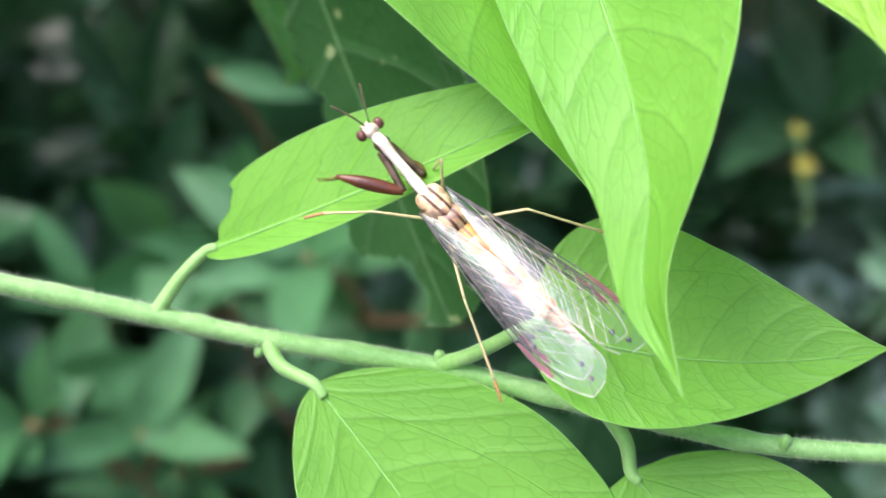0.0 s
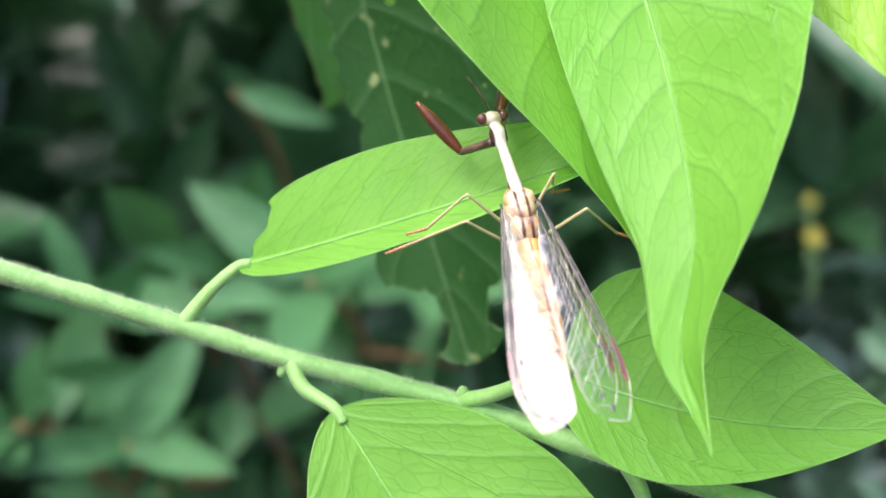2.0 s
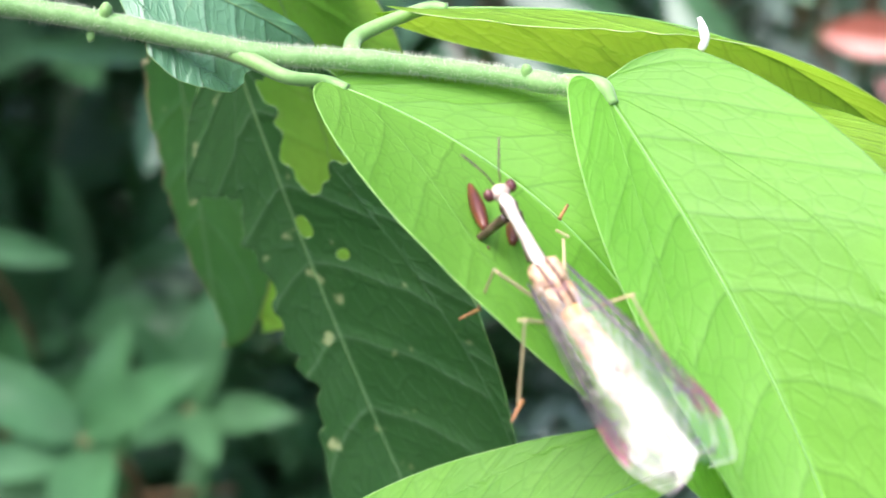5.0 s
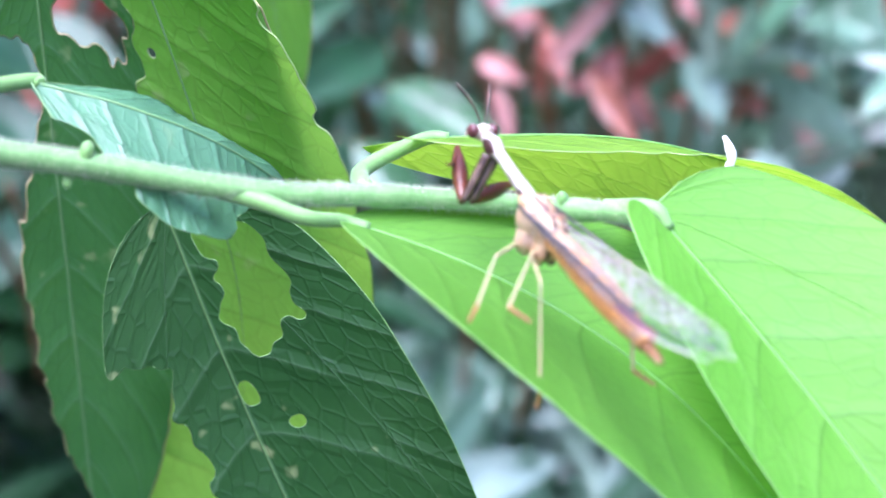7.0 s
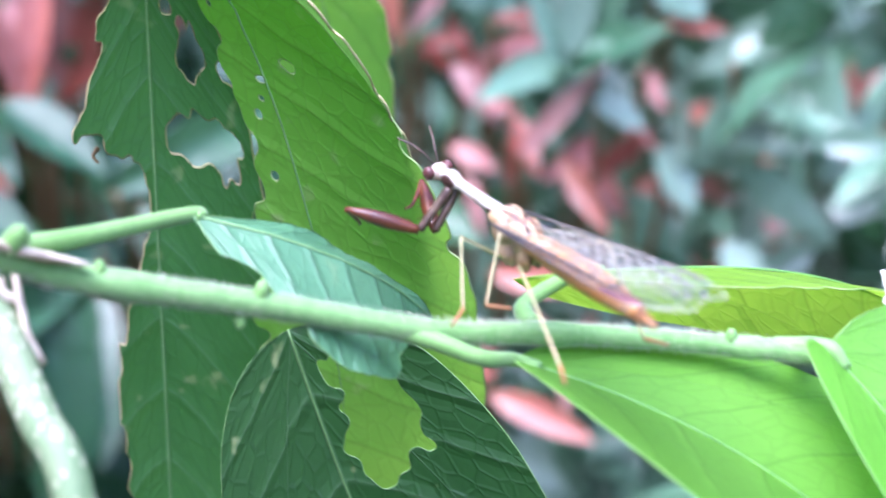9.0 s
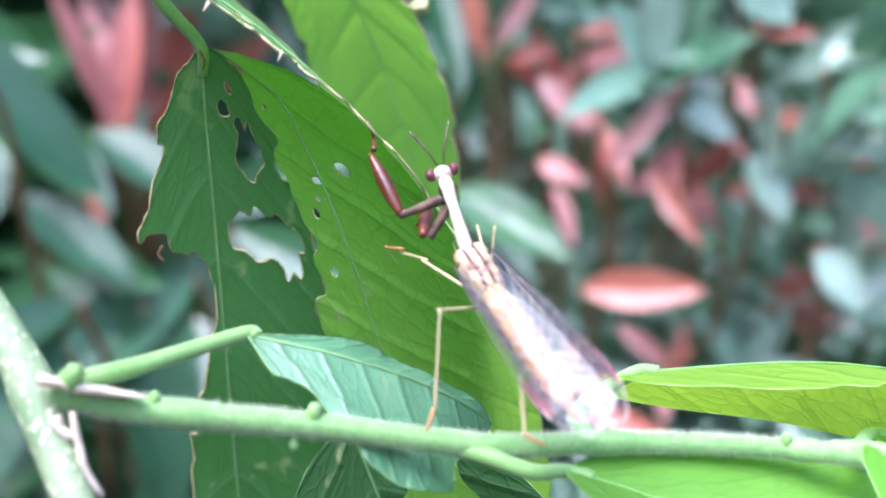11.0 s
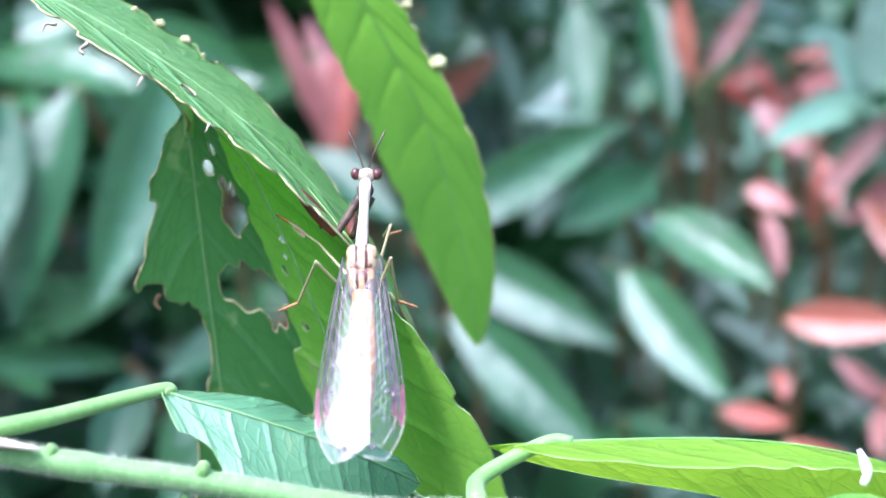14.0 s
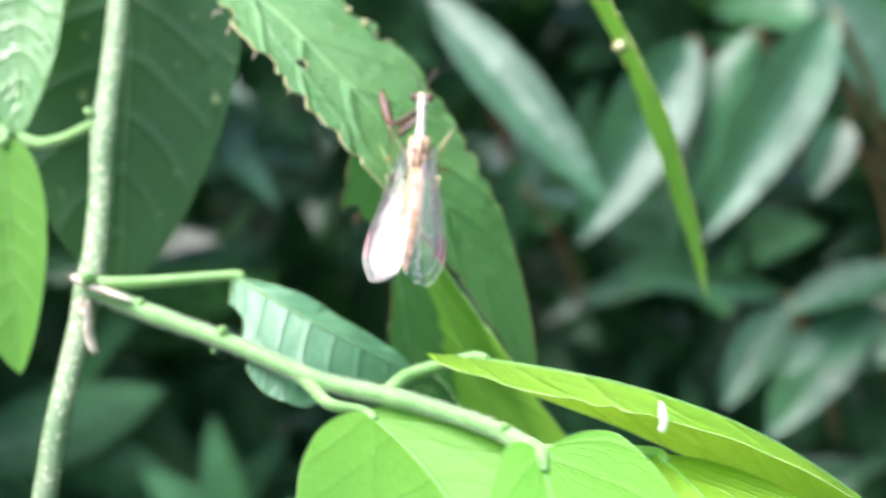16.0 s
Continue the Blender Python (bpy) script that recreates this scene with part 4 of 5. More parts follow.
def blossom(place, size):
    """A small cluster of yellow petals."""
    yellow = solid("yellow_petal", (0.28, 0.25, 0.02), (0.34, 0.30, 0.04), 200, 0.6)
    ob = thing("yellow_flower", Vector(place) + Vector((0, 8, -30)), "small yellow flower in the shade of the hedge", "flower")
    part("stalk", tube([Vector(place) + Vector((0, 8, -30)), Vector(place) + Vector((1, 4, -14)), place], 0.7, 6, 4), STEM, ob)
    for i in range(6):
        a = i * 1.05
        part("petal", lance(place, (math.cos(a), -0.4, math.sin(a)), (0.2, -1, 0.3), size, size * 0.5, 1.5), yellow, ob)


blossom((-72, 432, -164), 5.0)
blossom((-78, 440, -152), 3.5)


# ---- the insect: x ahead, y to its left, z dorsal, in millimetres ----
def insect_material(name, colour, second, rough=0.4, scale=900, stripes=None, blots=0.0):
    n = Nodes(name)
    big = n.noise(scale, 3, 0.6)
    base = n.mix(n.ramp(big, 0.38, 0.62), colour, second)
    if stripes:
        axis, low, high, tint = stripes
        split = n.add("SeparateXYZ")
        n.put(split.inputs[0], n.place())
        wob = n.math("ADD", n.math("ABSOLUTE", split.outputs[axis]), n.math("MULTIPLY", n.noise(700, 2), 0.00016))
        band = n.math("MULTIPLY", n.ramp(wob, low, low + 0.00006), n.ramp(wob, high, high + 0.00006, 1, 0))
        base = n.mix(band, base, tint)
    if blots:
        base = n.mix(n.ramp(n.noise(850, 2, 0.5), 0.57, 0.64, 0, blots), base, (0.13, 0.06, 0.06))
        base = n.mix(n.ramp(n.noise(420, 2, 0.5), 0.5, 0.65, 0, 0.5), base, (0.62, 0.46, 0.34))
    normal = n.bump(n.noise(4500, 3, 0.6), 0.4, 0.00006)
    return n.end(n.gloss(base, rough, normal, 0, 0.5).outputs[0])


CREAM = insect_material("cream_cuticle", (0.62, 0.50, 0.40), (0.48, 0.34, 0.24), 0.45, 900)
NECK = insect_material("striped_cuticle", (0.62, 0.57, 0.50), (0.50, 0.42, 0.34), 0.42, 700, (1, 0.00052, 0.0009, (0.06, 0.025, 0.02)))
TAN = insect_material("tan_cuticle", (0.60, 0.43, 0.26), (0.42, 0.24, 0.11), 0.45, 800, (1, 0.0003, 0.00055, (0.08, 0.03, 0.02)), 0.7)
ORANGE = insect_material("orange_cuticle", (0.74, 0.36, 0.10), (0.62, 0.28, 0.09), 0.42, 700, (1, -0.001, 0.00014, (0.24, 0.11, 0.06)), 0.5)
EYE = insect_material("brown_eye", (0.09, 0.03, 0.028), (0.15, 0.055, 0.05), 0.15, 2500)
ARM = insect_material("red_brown_cuticle", (0.14, 0.040, 0.016), (0.08, 0.022, 0.012), 0.28, 500)
ARM_DARK = insect_material("dark_brown_cuticle", (0.045, 0.022, 0.016), (0.14, 0.09, 0.06), 0.3, 900)
LEG = insect_material("pale_leg", (0.42, 0.42, 0.20), (0.50, 0.38, 0.20), 0.4, 300)
FOOT = insect_material("orange_foot", (0.42, 0.20, 0.06), (0.30, 0.13, 0.05), 0.5, 900)
WING_VEIN = insect_material("dark_wing_vein", (0.04, 0.035, 0.035), (0.10, 0.08, 0.075), 0.35, 500)
PALE_VEIN = insect_material("pale_wing_vein", (0.75, 0.74, 0.62), (0.45, 0.38, 0.30), 0.35, 500)
STIGMA = insect_material("wing_stigma", (0.22, 0.085, 0.085), (0.13, 0.045, 0.05), 0.3, 500)


def membrane_material():
    """Thin clear film that mirrors the sky, wrinkled and faintly coloured by interference."""
    n = Nodes("wing_membrane")
    fold = n.noise(330, 3, 0.55)
    hue = n.add("ValToRGB")
    bar = hue.color_ramp
    bar.elements[0].color = (0.80, 1.0, 0.95, 1)
    bar.elements[0].position = 0.3
    bar.elements[1].color = (0.90, 0.92, 1.0, 1)
    bar.elements[1].position = 0.72
    bar.elements.new(0.42).color = (0.98, 1.0, 0.98, 1)
    bar.elements.new(0.52).color = (1.0, 0.99, 0.97, 1)
    bar.elements.new(0.62).color = (1.0, 0.84, 0.92, 1)
    n.put(hue.inputs[0], n.noise(240, 2, 0.5))
    shine = n.add("BsdfGlossy")
    n.put(shine.inputs["Color"], hue.outputs[0])
    shine.inputs["Roughness"].default_value = 0.3
    n.put(shine.inputs["Normal"], n.bump(fold, 0.5, 0.0005))
    clear = n.add("BsdfTransparent")
    n.put(clear.inputs[0], (0.97, 0.97, 0.95))
    both = n.add("MixShader")
    edge = n.add("LayerWeight")
    edge.inputs[0].default_value = 0.4
    glare = n.ramp(n.noise(260, 3, 0.6), 0.34, 0.66, 0.02, 0.095)
    n.put(both.inputs[0], n.math("MULTIPLY", glare, n.ramp(edge.outputs["Facing"], 0.0, 1.0, 1.0, 1.4)))
    n.put(both.inputs[1], clear.outputs[0])
    n.put(both.inputs[2], shine.outputs[0])
    return n.end(both.outputs[0])


MEMBRANE = membrane_material()
insect = thing("mantidfly", (0, 0, 0), "brown and orange mantis-like lacewing with clear wings climbing the plant", "insect")


def head():
    ob = part("head", join(ball((6.75, 0, 0.05), (0.60, 0.72, 0.66), None, 12, 16, 0.08), ball((7.25, 0, -0.35), (0.42, 0.48, 0.55)), ball((6.25, 0, 0.0), (0.5, 0.45, 0.45))), CREAM, insect, "cream head")
    for side in (1, -1):
        part("eye", ball((6.9, side * 0.88, 0.10), (0.50, 0.42, 0.52), None, 14, 18), EYE, ob, "domed dark brown eye")
        part("antenna", tube([(7.25, side * 0.22, 0.5), (7.9, side * 0.5, 1.1), (8.8, side * 0.95, 1.6), (9.9, side * 1.5, 1.9)], lambda t: 0.085 - 0.03 * abs(t - 0.75), 6, 8, 0.25), ARM_DARK, ob, "short dark antenna")
        part("palp", tube([(7.5, side * 0.2, -0.5), (7.9, side * 0.3, -0.9), (7.8, side * 0.3, -1.2)], 0.09, 6, 4), CREAM, ob)
    return ob


head_part = head()
pronotum = part("pronotum", tube([(-0.4, 0, -0.15), (0.8, 0, -0.02), (2.4, 0, 0.05), (4.0, 0, 0.10), (5.2, 0, 0.08), (6.3, 0, 0.02)], lambda t: 0.66 - 0.26 * math.sin(min(t, 0.62) / 0.62 * math.pi / 2) + 0.30 * math.exp(-((t - 0.82) / 0.12) ** 2), 14, 8, 0.08), NECK, insect, "long pale neck shield with dark side stripes")
part("mesothorax", join(ball((-1.3, 0, -0.75), (1.45, 1.35, 1.45), None, 12, 16, 0.12, 2), ball((-0.7, 0.55, 0.05), (0.9, 0.7, 0.55), None, 10, 14, 0.15), ball((-0.7, -0.55, 0.05), (0.9, 0.7, 0.55), None, 10, 14, 0.15), ball((-2.0, 0, 0.25), (0.8, 0.75, 0.45), None, 10, 14, 0.15), ball((-1.5, 0.5, -2.1), (0.95, 0.55, 1.35), None, 12, 14, 0.3), ball((-1.5, -0.5, -2.1), (0.95, 0.55, 1.35), None, 12, 14, 0.3)), TAN, insect, "humped tan and brown thorax")
part("metathorax", join(ball((-3.1, 0, -0.8), (1.3, 1.2, 1.3), None, 12, 16, 0.12, 5), ball((-3.0, 0.45, 0.0), (0.85, 0.6, 0.45), None, 10, 14, 0.15), ball((-3.0, -0.45, 0.0), (0.85, 0.6, 0.45), None, 10, 14, 0.15), ball((-3.3, 0.5, -2.0), (0.9, 0.5, 1.2), None, 12, 14, 0.3), ball((-3.3, -0.5, -2.0), (0.9, 0.5, 1.2), None, 12, 14, 0.3)), TAN, insect)
for i in range(8):
    x0, x1 = -4.0 - i * 1.62, -4.0 - (i + 1) * 1.62
    fat = (0.66 + 0.46 * math.sin((i + 0.9) / 8.6 * math.pi) ** 0.8) * (1 - 0.5 * (i / 7) ** 4)
    dip = -1.0 - 0.04 * i - 0.012 * i * i
    part("abdomen_segment", tube([(x0 + 0.25, 0, dip + 0.05), ((x0 + x1) / 2, 0, dip), (x1 - 0.05, 0, dip - 0.08)], lambda t, f=fat, k=i: f * (0.95 + 0.07 * math.sin(math.pi * t) - (0.45 * t * t if k == 7 else 0.04 * t * max(0, k - 3))), 16, 5, 0.05, 0.92), ORANGE, insect, "orange ring with a dark line")


def wing_at(u, v, side, length, wide, roof):
    """A place on a wing, from its root: u from root to tip, v from the fore margin (0) to the hind margin (1)."""
    w = wide * 1.93 * max(u, 0.0) ** 0.85 * (1.004 - u) ** 0.30
    fore = 0.06 * wide * math.sin(math.pi * u) - 0.45 * wide * max(0.0, (u - 0.68) / 0.32) ** 2.5
    across = fore - v * w * (1 - 0.35 * max(0.0, (u - 0.93) / 0.07))
    z = 0.35 * math.sin(math.pi * v) * math.sin(math.pi * min(u * 1.1, 1)) + 0.05 * math.sin(u * 26 + v * 5) * v
    c, s = math.cos(roof), math.sin(roof)
    return Vector((-u * length, side * (across * c + z * s), -across * s + z * c))


wings = []


def wing(name, side, length, wide, root, roof, label):
    root = Vector((root[0], side * root[1], root[2]))
    put = lambda u, v: wing_at(u, v, side, length, wide, roof) + root
    nu, nv = 56, 18
    verts = [put(0.01 + 0.99 * i / nu, k / nv) for i in range(nu + 1) for k in range(nv + 1)]
    faces = [(i * (nv + 1) + k, i * (nv + 1) + k + 1, (i + 1) * (nv + 1) + k + 1, (i + 1) * (nv + 1) + k) for i in range(nu) for k in range(nv)]
    ob = part(name, (verts, faces), MEMBRANE, insect, label, root)
    wings.append((ob, side, root))
    line = lambda pts, r, sides=5: tube([put(u, v) for u, v in pts], r, sides, 3)
    dark = [line([(i / 20 * 0.80, 0.0) for i in range(21)], lambda t: 0.07 - 0.02 * t), line([(i / 16 * 0.80, 0.09 + 0.05 * (1 - i / 16)) for i in range(17)], lambda t: 0.11 - 0.04 * t), line([(i / 18 * 0.88, 0.19 - 0.05 * i / 18) for i in range(19)], lambda t: 0.085 - 0.04 * t)]
    for u in (0.16, 0.30, 0.44, 0.58, 0.70):
        dark.append(line([(u, 0.13), (u + 0.006, 0.20), (u + 0.004, 0.26)], 0.05, 4))
    part("fore_vein", join(*dark), WING_VEIN, ob, "dark lengthwise veins")
    rng = random.Random(7 + side)
    net = [line([(i / 20, 0.0) for i in range(16, 21)] + [(1.0, 0.5), (0.985, 1.0)], 0.04, 4)]
    for j in range(8):
        u0 = 0.10 + 0.085 * j
        u1 = min(u0 + 0.30 - 0.012 * j, 0.975)
        at = lambda k, a=u0, b=u1: a + (b - a) * k
        net.append(line([(at(0), 0.17), (at(0.3), 0.36 + 0.03 * rng.random()), (at(0.62), 0.64), (at(1), 0.985)], 0.017, 4))
        net.append(line([(at(0.52), 0.55), (at(0.66) - 0.04, 0.78), (at(1) - 0.065, 0.985)], 0.014, 4))
        for k, v in ((0.3, 0.36), (0.62, 0.64)):
            net.append(line([(at(k), v), (at(k) + 0.045, v - 0.01 + 0.03 * rng.random()), (at(k) + 0.085, v + 0.005)], 0.014, 4))
    for j in range(9):
        u = 0.10 + j * 0.085 + rng.uniform(-0.02, 0.02)
        net.append(line([(u, 0.015), (u + 0.012, 0.05), (u + 0.015, 0.10)], 0.014, 4))
    net.append(line([(i / 20, 0.995) for i in range(1, 20)], 0.028, 4))
    part("net_vein", join(*net), PALE_VEIN, ob, "fine pale net of veins")
    lift_by = Vector((0, 0, 0.05))
    verts = [put(0.66 + 0.19 * i / 12, 0.005 + (0.135 * (0.35 + 0.65 * i / 12) * (1 if i < 11 else 0.6)) * k / 3) + lift_by for i in range(13) for k in range(4)]
    faces = [(i * 4 + k, i * 4 + k + 1, i * 4 + k + 5, i * 4 + k + 4) for i in range(12) for k in range(3)]
    part("stigma", (verts, faces), STIGMA, ob, "brown-red patch on the wing margin")
    flat = Euler((side * roof, 0, 0)).to_matrix()
    for u, v, r in ((0.71, 0.22, 0.24), (0.945, 0.52, 0.26)):
        part("spot", ball(put(u, v), (r, r * 0.7, 0.05), flat, 8, 12, 0.6, u), WING_VEIN, ob, "small dark spot")


for side in (1, -1):
    wing("hindwing", side, 17.0, 3.5, (-2.4, 1.2, -0.35), radians(14), "clear hind wing")
    wing("forewing", side, 20.0, 4.2, (-0.9, 1.5, -0.1), radians(15), "clear glossy forewing with a brown margin patch")


# ---- limbs, each segment built along x from its own joint ----
def segment(name, length, radius, material, label="", extra=None):
    shape = tube([(0, 0, 0), (length * 0.5, 0, 0), (length, 0, 0)], radius, 9, 7, 0.05)
    return part(name, join(shape, *(extra or [])), material, insect, label, (0, 0, 0))


def spines(length):
    return [tube([(length * u, 0, -0.35), (length * u + 0.12, 0, -0.35 - h)], lambda t: 0.07 * (1 - t) + 0.01, 5, 2) for u, h in ((0.35, 0.9), (0.48, 0.35), (0.56, 0.5), (0.64, 0.35), (0.72, 0.45), (0.80, 0.35))]


COXA, FEMUR, TIBIA = 3.7, 5.4, 4.3
joint_of = {}
for side in (1, -1):
    joint_of["coxa", side] = segment("fore_coxa", COXA, lambda t: 0.40 - 0.10 * t, ARM_DARK, "dark grasping leg, first joint")
    joint_of["femur", side] = segment("fore_femur", FEMUR, lambda t: 0.17 + 0.42 * math.sin(math.pi * min(1, t * 0.92 + 0.08)) ** 0.9, ARM, "thick red-brown grasping thigh with spines", spines(FEMUR))
    joint_of["tibia", side] = part("fore_tibia", tube([(0, 0, 0), (1.4, 0, -0.22), (2.9, 0, -0.30), (TIBIA, 0, 0.25)], lambda t: 0.24 - 0.17 * t, 8, 6), ARM, insect, "curved clasping shin", (0, 0, 0))
    for name, thigh, shin in (("mid", 4.8, 5.0), ("hind", 5.8, 7.0)):
        joint_of[name + "_femur", side] = segment(name + "_femur", thigh, lambda t: 0.155 - 0.05 * t, LEG)
        joint_of[name + "_tibia", side] = segment(name + "_tibia", shin, lambda t: 0.095 + 0.025 * t, LEG)
        joint_of[name + "_tarsus", side] = segment(name + "_tarsus", 1.7, lambda t: 0.15 - 0.04 * t + 0.03 * math.cos(t * 25), FOOT, "orange-brown foot")


def along(start, end, dorsal):
    """A pose whose x axis runs from start towards end, its z axis near dorsal; and the end at a given length."""
    x = (Vector(end) - Vector(start)).normalized()
    y = Vector(dorsal).cross(x).normalized()
    m = Matrix((x, y, x.cross(y))).transposed().to_4x4()
    m.translation = Vector(start) * MM
    return m


# seconds, place of the thorax, way ahead and way of the back
INSECT = [
    (0.0, (30.3, -38.7, -37.1), (-0.825, 0.017, 0.565), (0.374, -0.734, 0.567)),
    (0.5, (31.0, -38.4, -35.7), (-0.754, 0.312, 0.578), (0.227, -0.702, 0.675)),
    (1.0, (30.9, -36.7, -34.4), (-0.682, 0.335, 0.650), (0.261, -0.718, 0.645)),
    (1.5, (32.8, -37.2, -34.9), (-0.619, 0.424, 0.662), (0.209, -0.723, 0.659)),
    (2.0, (34.2, -38.0, -33.6), (-0.592, 0.508, 0.625), (0.352, -0.535, 0.768)),
    (2.5, (36.3, -40.1, -29.0), (-0.591, 0.610, 0.528), (0.318, -0.426, 0.847)),
    (3.0, (36.2, -39.6, -25.2), (-0.561, 0.659, 0.501), (0.115, -0.538, 0.835)),
    (3.5, (33.1, -38.3, -23.0), (-0.651, 0.592, 0.475), (0.050, -0.591, 0.805)),
    (4.0, (30.2, -39.5, -22.0), (-0.695, 0.563, 0.446), (0.036, -0.593, 0.805)),
    (5.3, (26.5, -38.0, -13.0), (-0.606, 0.669, 0.430), (-0.104, -0.590, 0.801)),
    (6.5, (20.7, -32.3, -6.3), (-0.506, 0.761, 0.405), (-0.241, -0.576, 0.781)),
    (7.0, (18.7, -29.9, -3.4), (-0.484, 0.778, 0.401), (0.291, -0.289, 0.912)),
    (7.5, (15.4, -23.1, -1.8), (-0.526, 0.727, 0.442), (0.092, -0.468, 0.879)),
    (8.0, (11.2, -26.8, 1.4), (-0.482, 0.780, 0.400), (0.073, -0.419, 0.905)),
    (8.5, (7.0, -25.6, 3.8), (-0.485, 0.807, 0.337), (-0.202, -0.478, 0.855)),
    (9.0, (4.1, -23.3, 4.8), (-0.529, 0.807, 0.262), (-0.073, -0.352, 0.933)),
    (11.5, (-3.1, -19.8, 12.0), (-0.375, 0.722, 0.582), (-0.144, -0.665, 0.732)),
    (12.0, (-4.4, -14.6, 13.8), (-0.336, 0.684, 0.648), (-0.131, -0.715, 0.687)),
    (12.5, (-4.1, -16.8, 14.6), (-0.321, 0.662, 0.677), (-0.230, -0.748, 0.623)),
    (13.0, (-6.2, -13.3, 14.7), (-0.270, 0.638, 0.721), (-0.210, -0.770, 0.602)),
    (13.5, (-5.2, -13.1, 14.6), (-0.250, 0.687, 0.682), (0.038, -0.697, 0.716)),
    (14.0, (-4.2, -13.2, 14.8), (-0.203, 0.708, 0.676), (0.148, -0.660, 0.736)),
    (14.5, (-5.4, -9.9, 14.8), (-0.268, 0.651, 0.710), (0.231, -0.672, 0.703)),
    (15.0, (-8.0, -6.1, 14.5), (-0.292, 0.641, 0.710), (0.357, -0.615, 0.703)),
    (15.5, (-6.3, -9.0, 15.7), (-0.327, 0.619, 0.714), (0.480, -0.542, 0.690)),
    (16.0, (-3.1, -9.2, 20.4), (-0.517, 0.549, 0.657), (0.483, -0.446, 0.753)),
]
# seconds and the way of the neck, in the insect's space
NECKS = [
    (0.0, (0.993, -0.115, 0.021)),
    (0.5, (0.992, -0.114, 0.049)),
    (1.0, (0.999, 0.032, 0.044)),
    (1.5, (0.989, -0.110, 0.101)),
    (2.0, (0.989, 0.082, 0.119)),
    (2.5, (0.996, 0.072, 0.048)),
    (3.0, (0.985, 0.086, 0.149)),
    (3.5, (0.991, -0.008, 0.137)),
    (4.0, (0.982, -0.072, 0.172)),
    (6.5, (0.981, 0.009, 0.196)),
    (7.0, (0.964, 0.100, 0.246)),
    (7.5, (0.968, 0.149, 0.204)),
    (8.0, (0.967, 0.132, 0.219)),
    (8.5, (0.971, 0.096, 0.219)),
    (9.0, (0.977, 0.117, 0.180)),
    (11.5, (0.913, -0.224, 0.341)),
    (12.0, (0.939, -0.182, 0.293)),
    (12.5, (0.978, -0.118, 0.174)),
    (13.0, (0.970, -0.089, 0.225)),
    (13.5, (0.943, -0.139, 0.303)),
    (14.0, (0.971, -0.074, 0.226)),
    (14.5, (0.973, -0.080, 0.214)),
    (15.0, (0.962, -0.047, 0.268)),
    (15.5, (0.969, -0.225, 0.106)),
    (16.0, (0.995, 0.047, -0.082)),
]
# seconds; how far the left and the right wings spread, and their lift, in degrees
WINGS = [
    (0.0, 10.0, 9.3, 1.2),
    (0.5, 10.3, 9.1, 1.2),
    (1.0, 10.7, 9.1, 1.0),
    (1.5, 11.2, 8.0, 1.0),
    (2.0, 10.1, 9.9, 1.1),
    (2.5, 7.5, 8.0, 1.1),
    (3.0, 6.7, 8.2, 1.2),
    (3.5, 8.0, 7.0, 1.1),
    (4.0, 11.2, 6.0, 1.1),
    (6.5, -1.2, 11.0, 1.3),
    (7.0, 3.3, 4.8, 1.5),
    (7.5, -1.9, 10.9, 1.5),
    (8.0, 0.3, 9.3, 1.5),
    (8.5, -0.7, 9.5, 1.4),
    (9.0, 2.3, 7.2, 1.6),
    (11.5, 2.9, 6.1, 1.2),
    (12.0, 6.8, 6.2, 0.5),
    (12.5, 6.0, 6.2, 0.9),
    (13.0, 7.4, 6.1, 0.9),
    (13.5, 7.1, 5.2, 0.7),
    (14.0, 6.8, 5.8, 0.6),
    (14.5, 11.1, 7.0, 0.7),
    (15.0, 15.6, 7.1, 0.8),
    (15.5, 14.1, 6.6, 0.8),
    (16.0, 9.7, 8.5, 1.2),
]
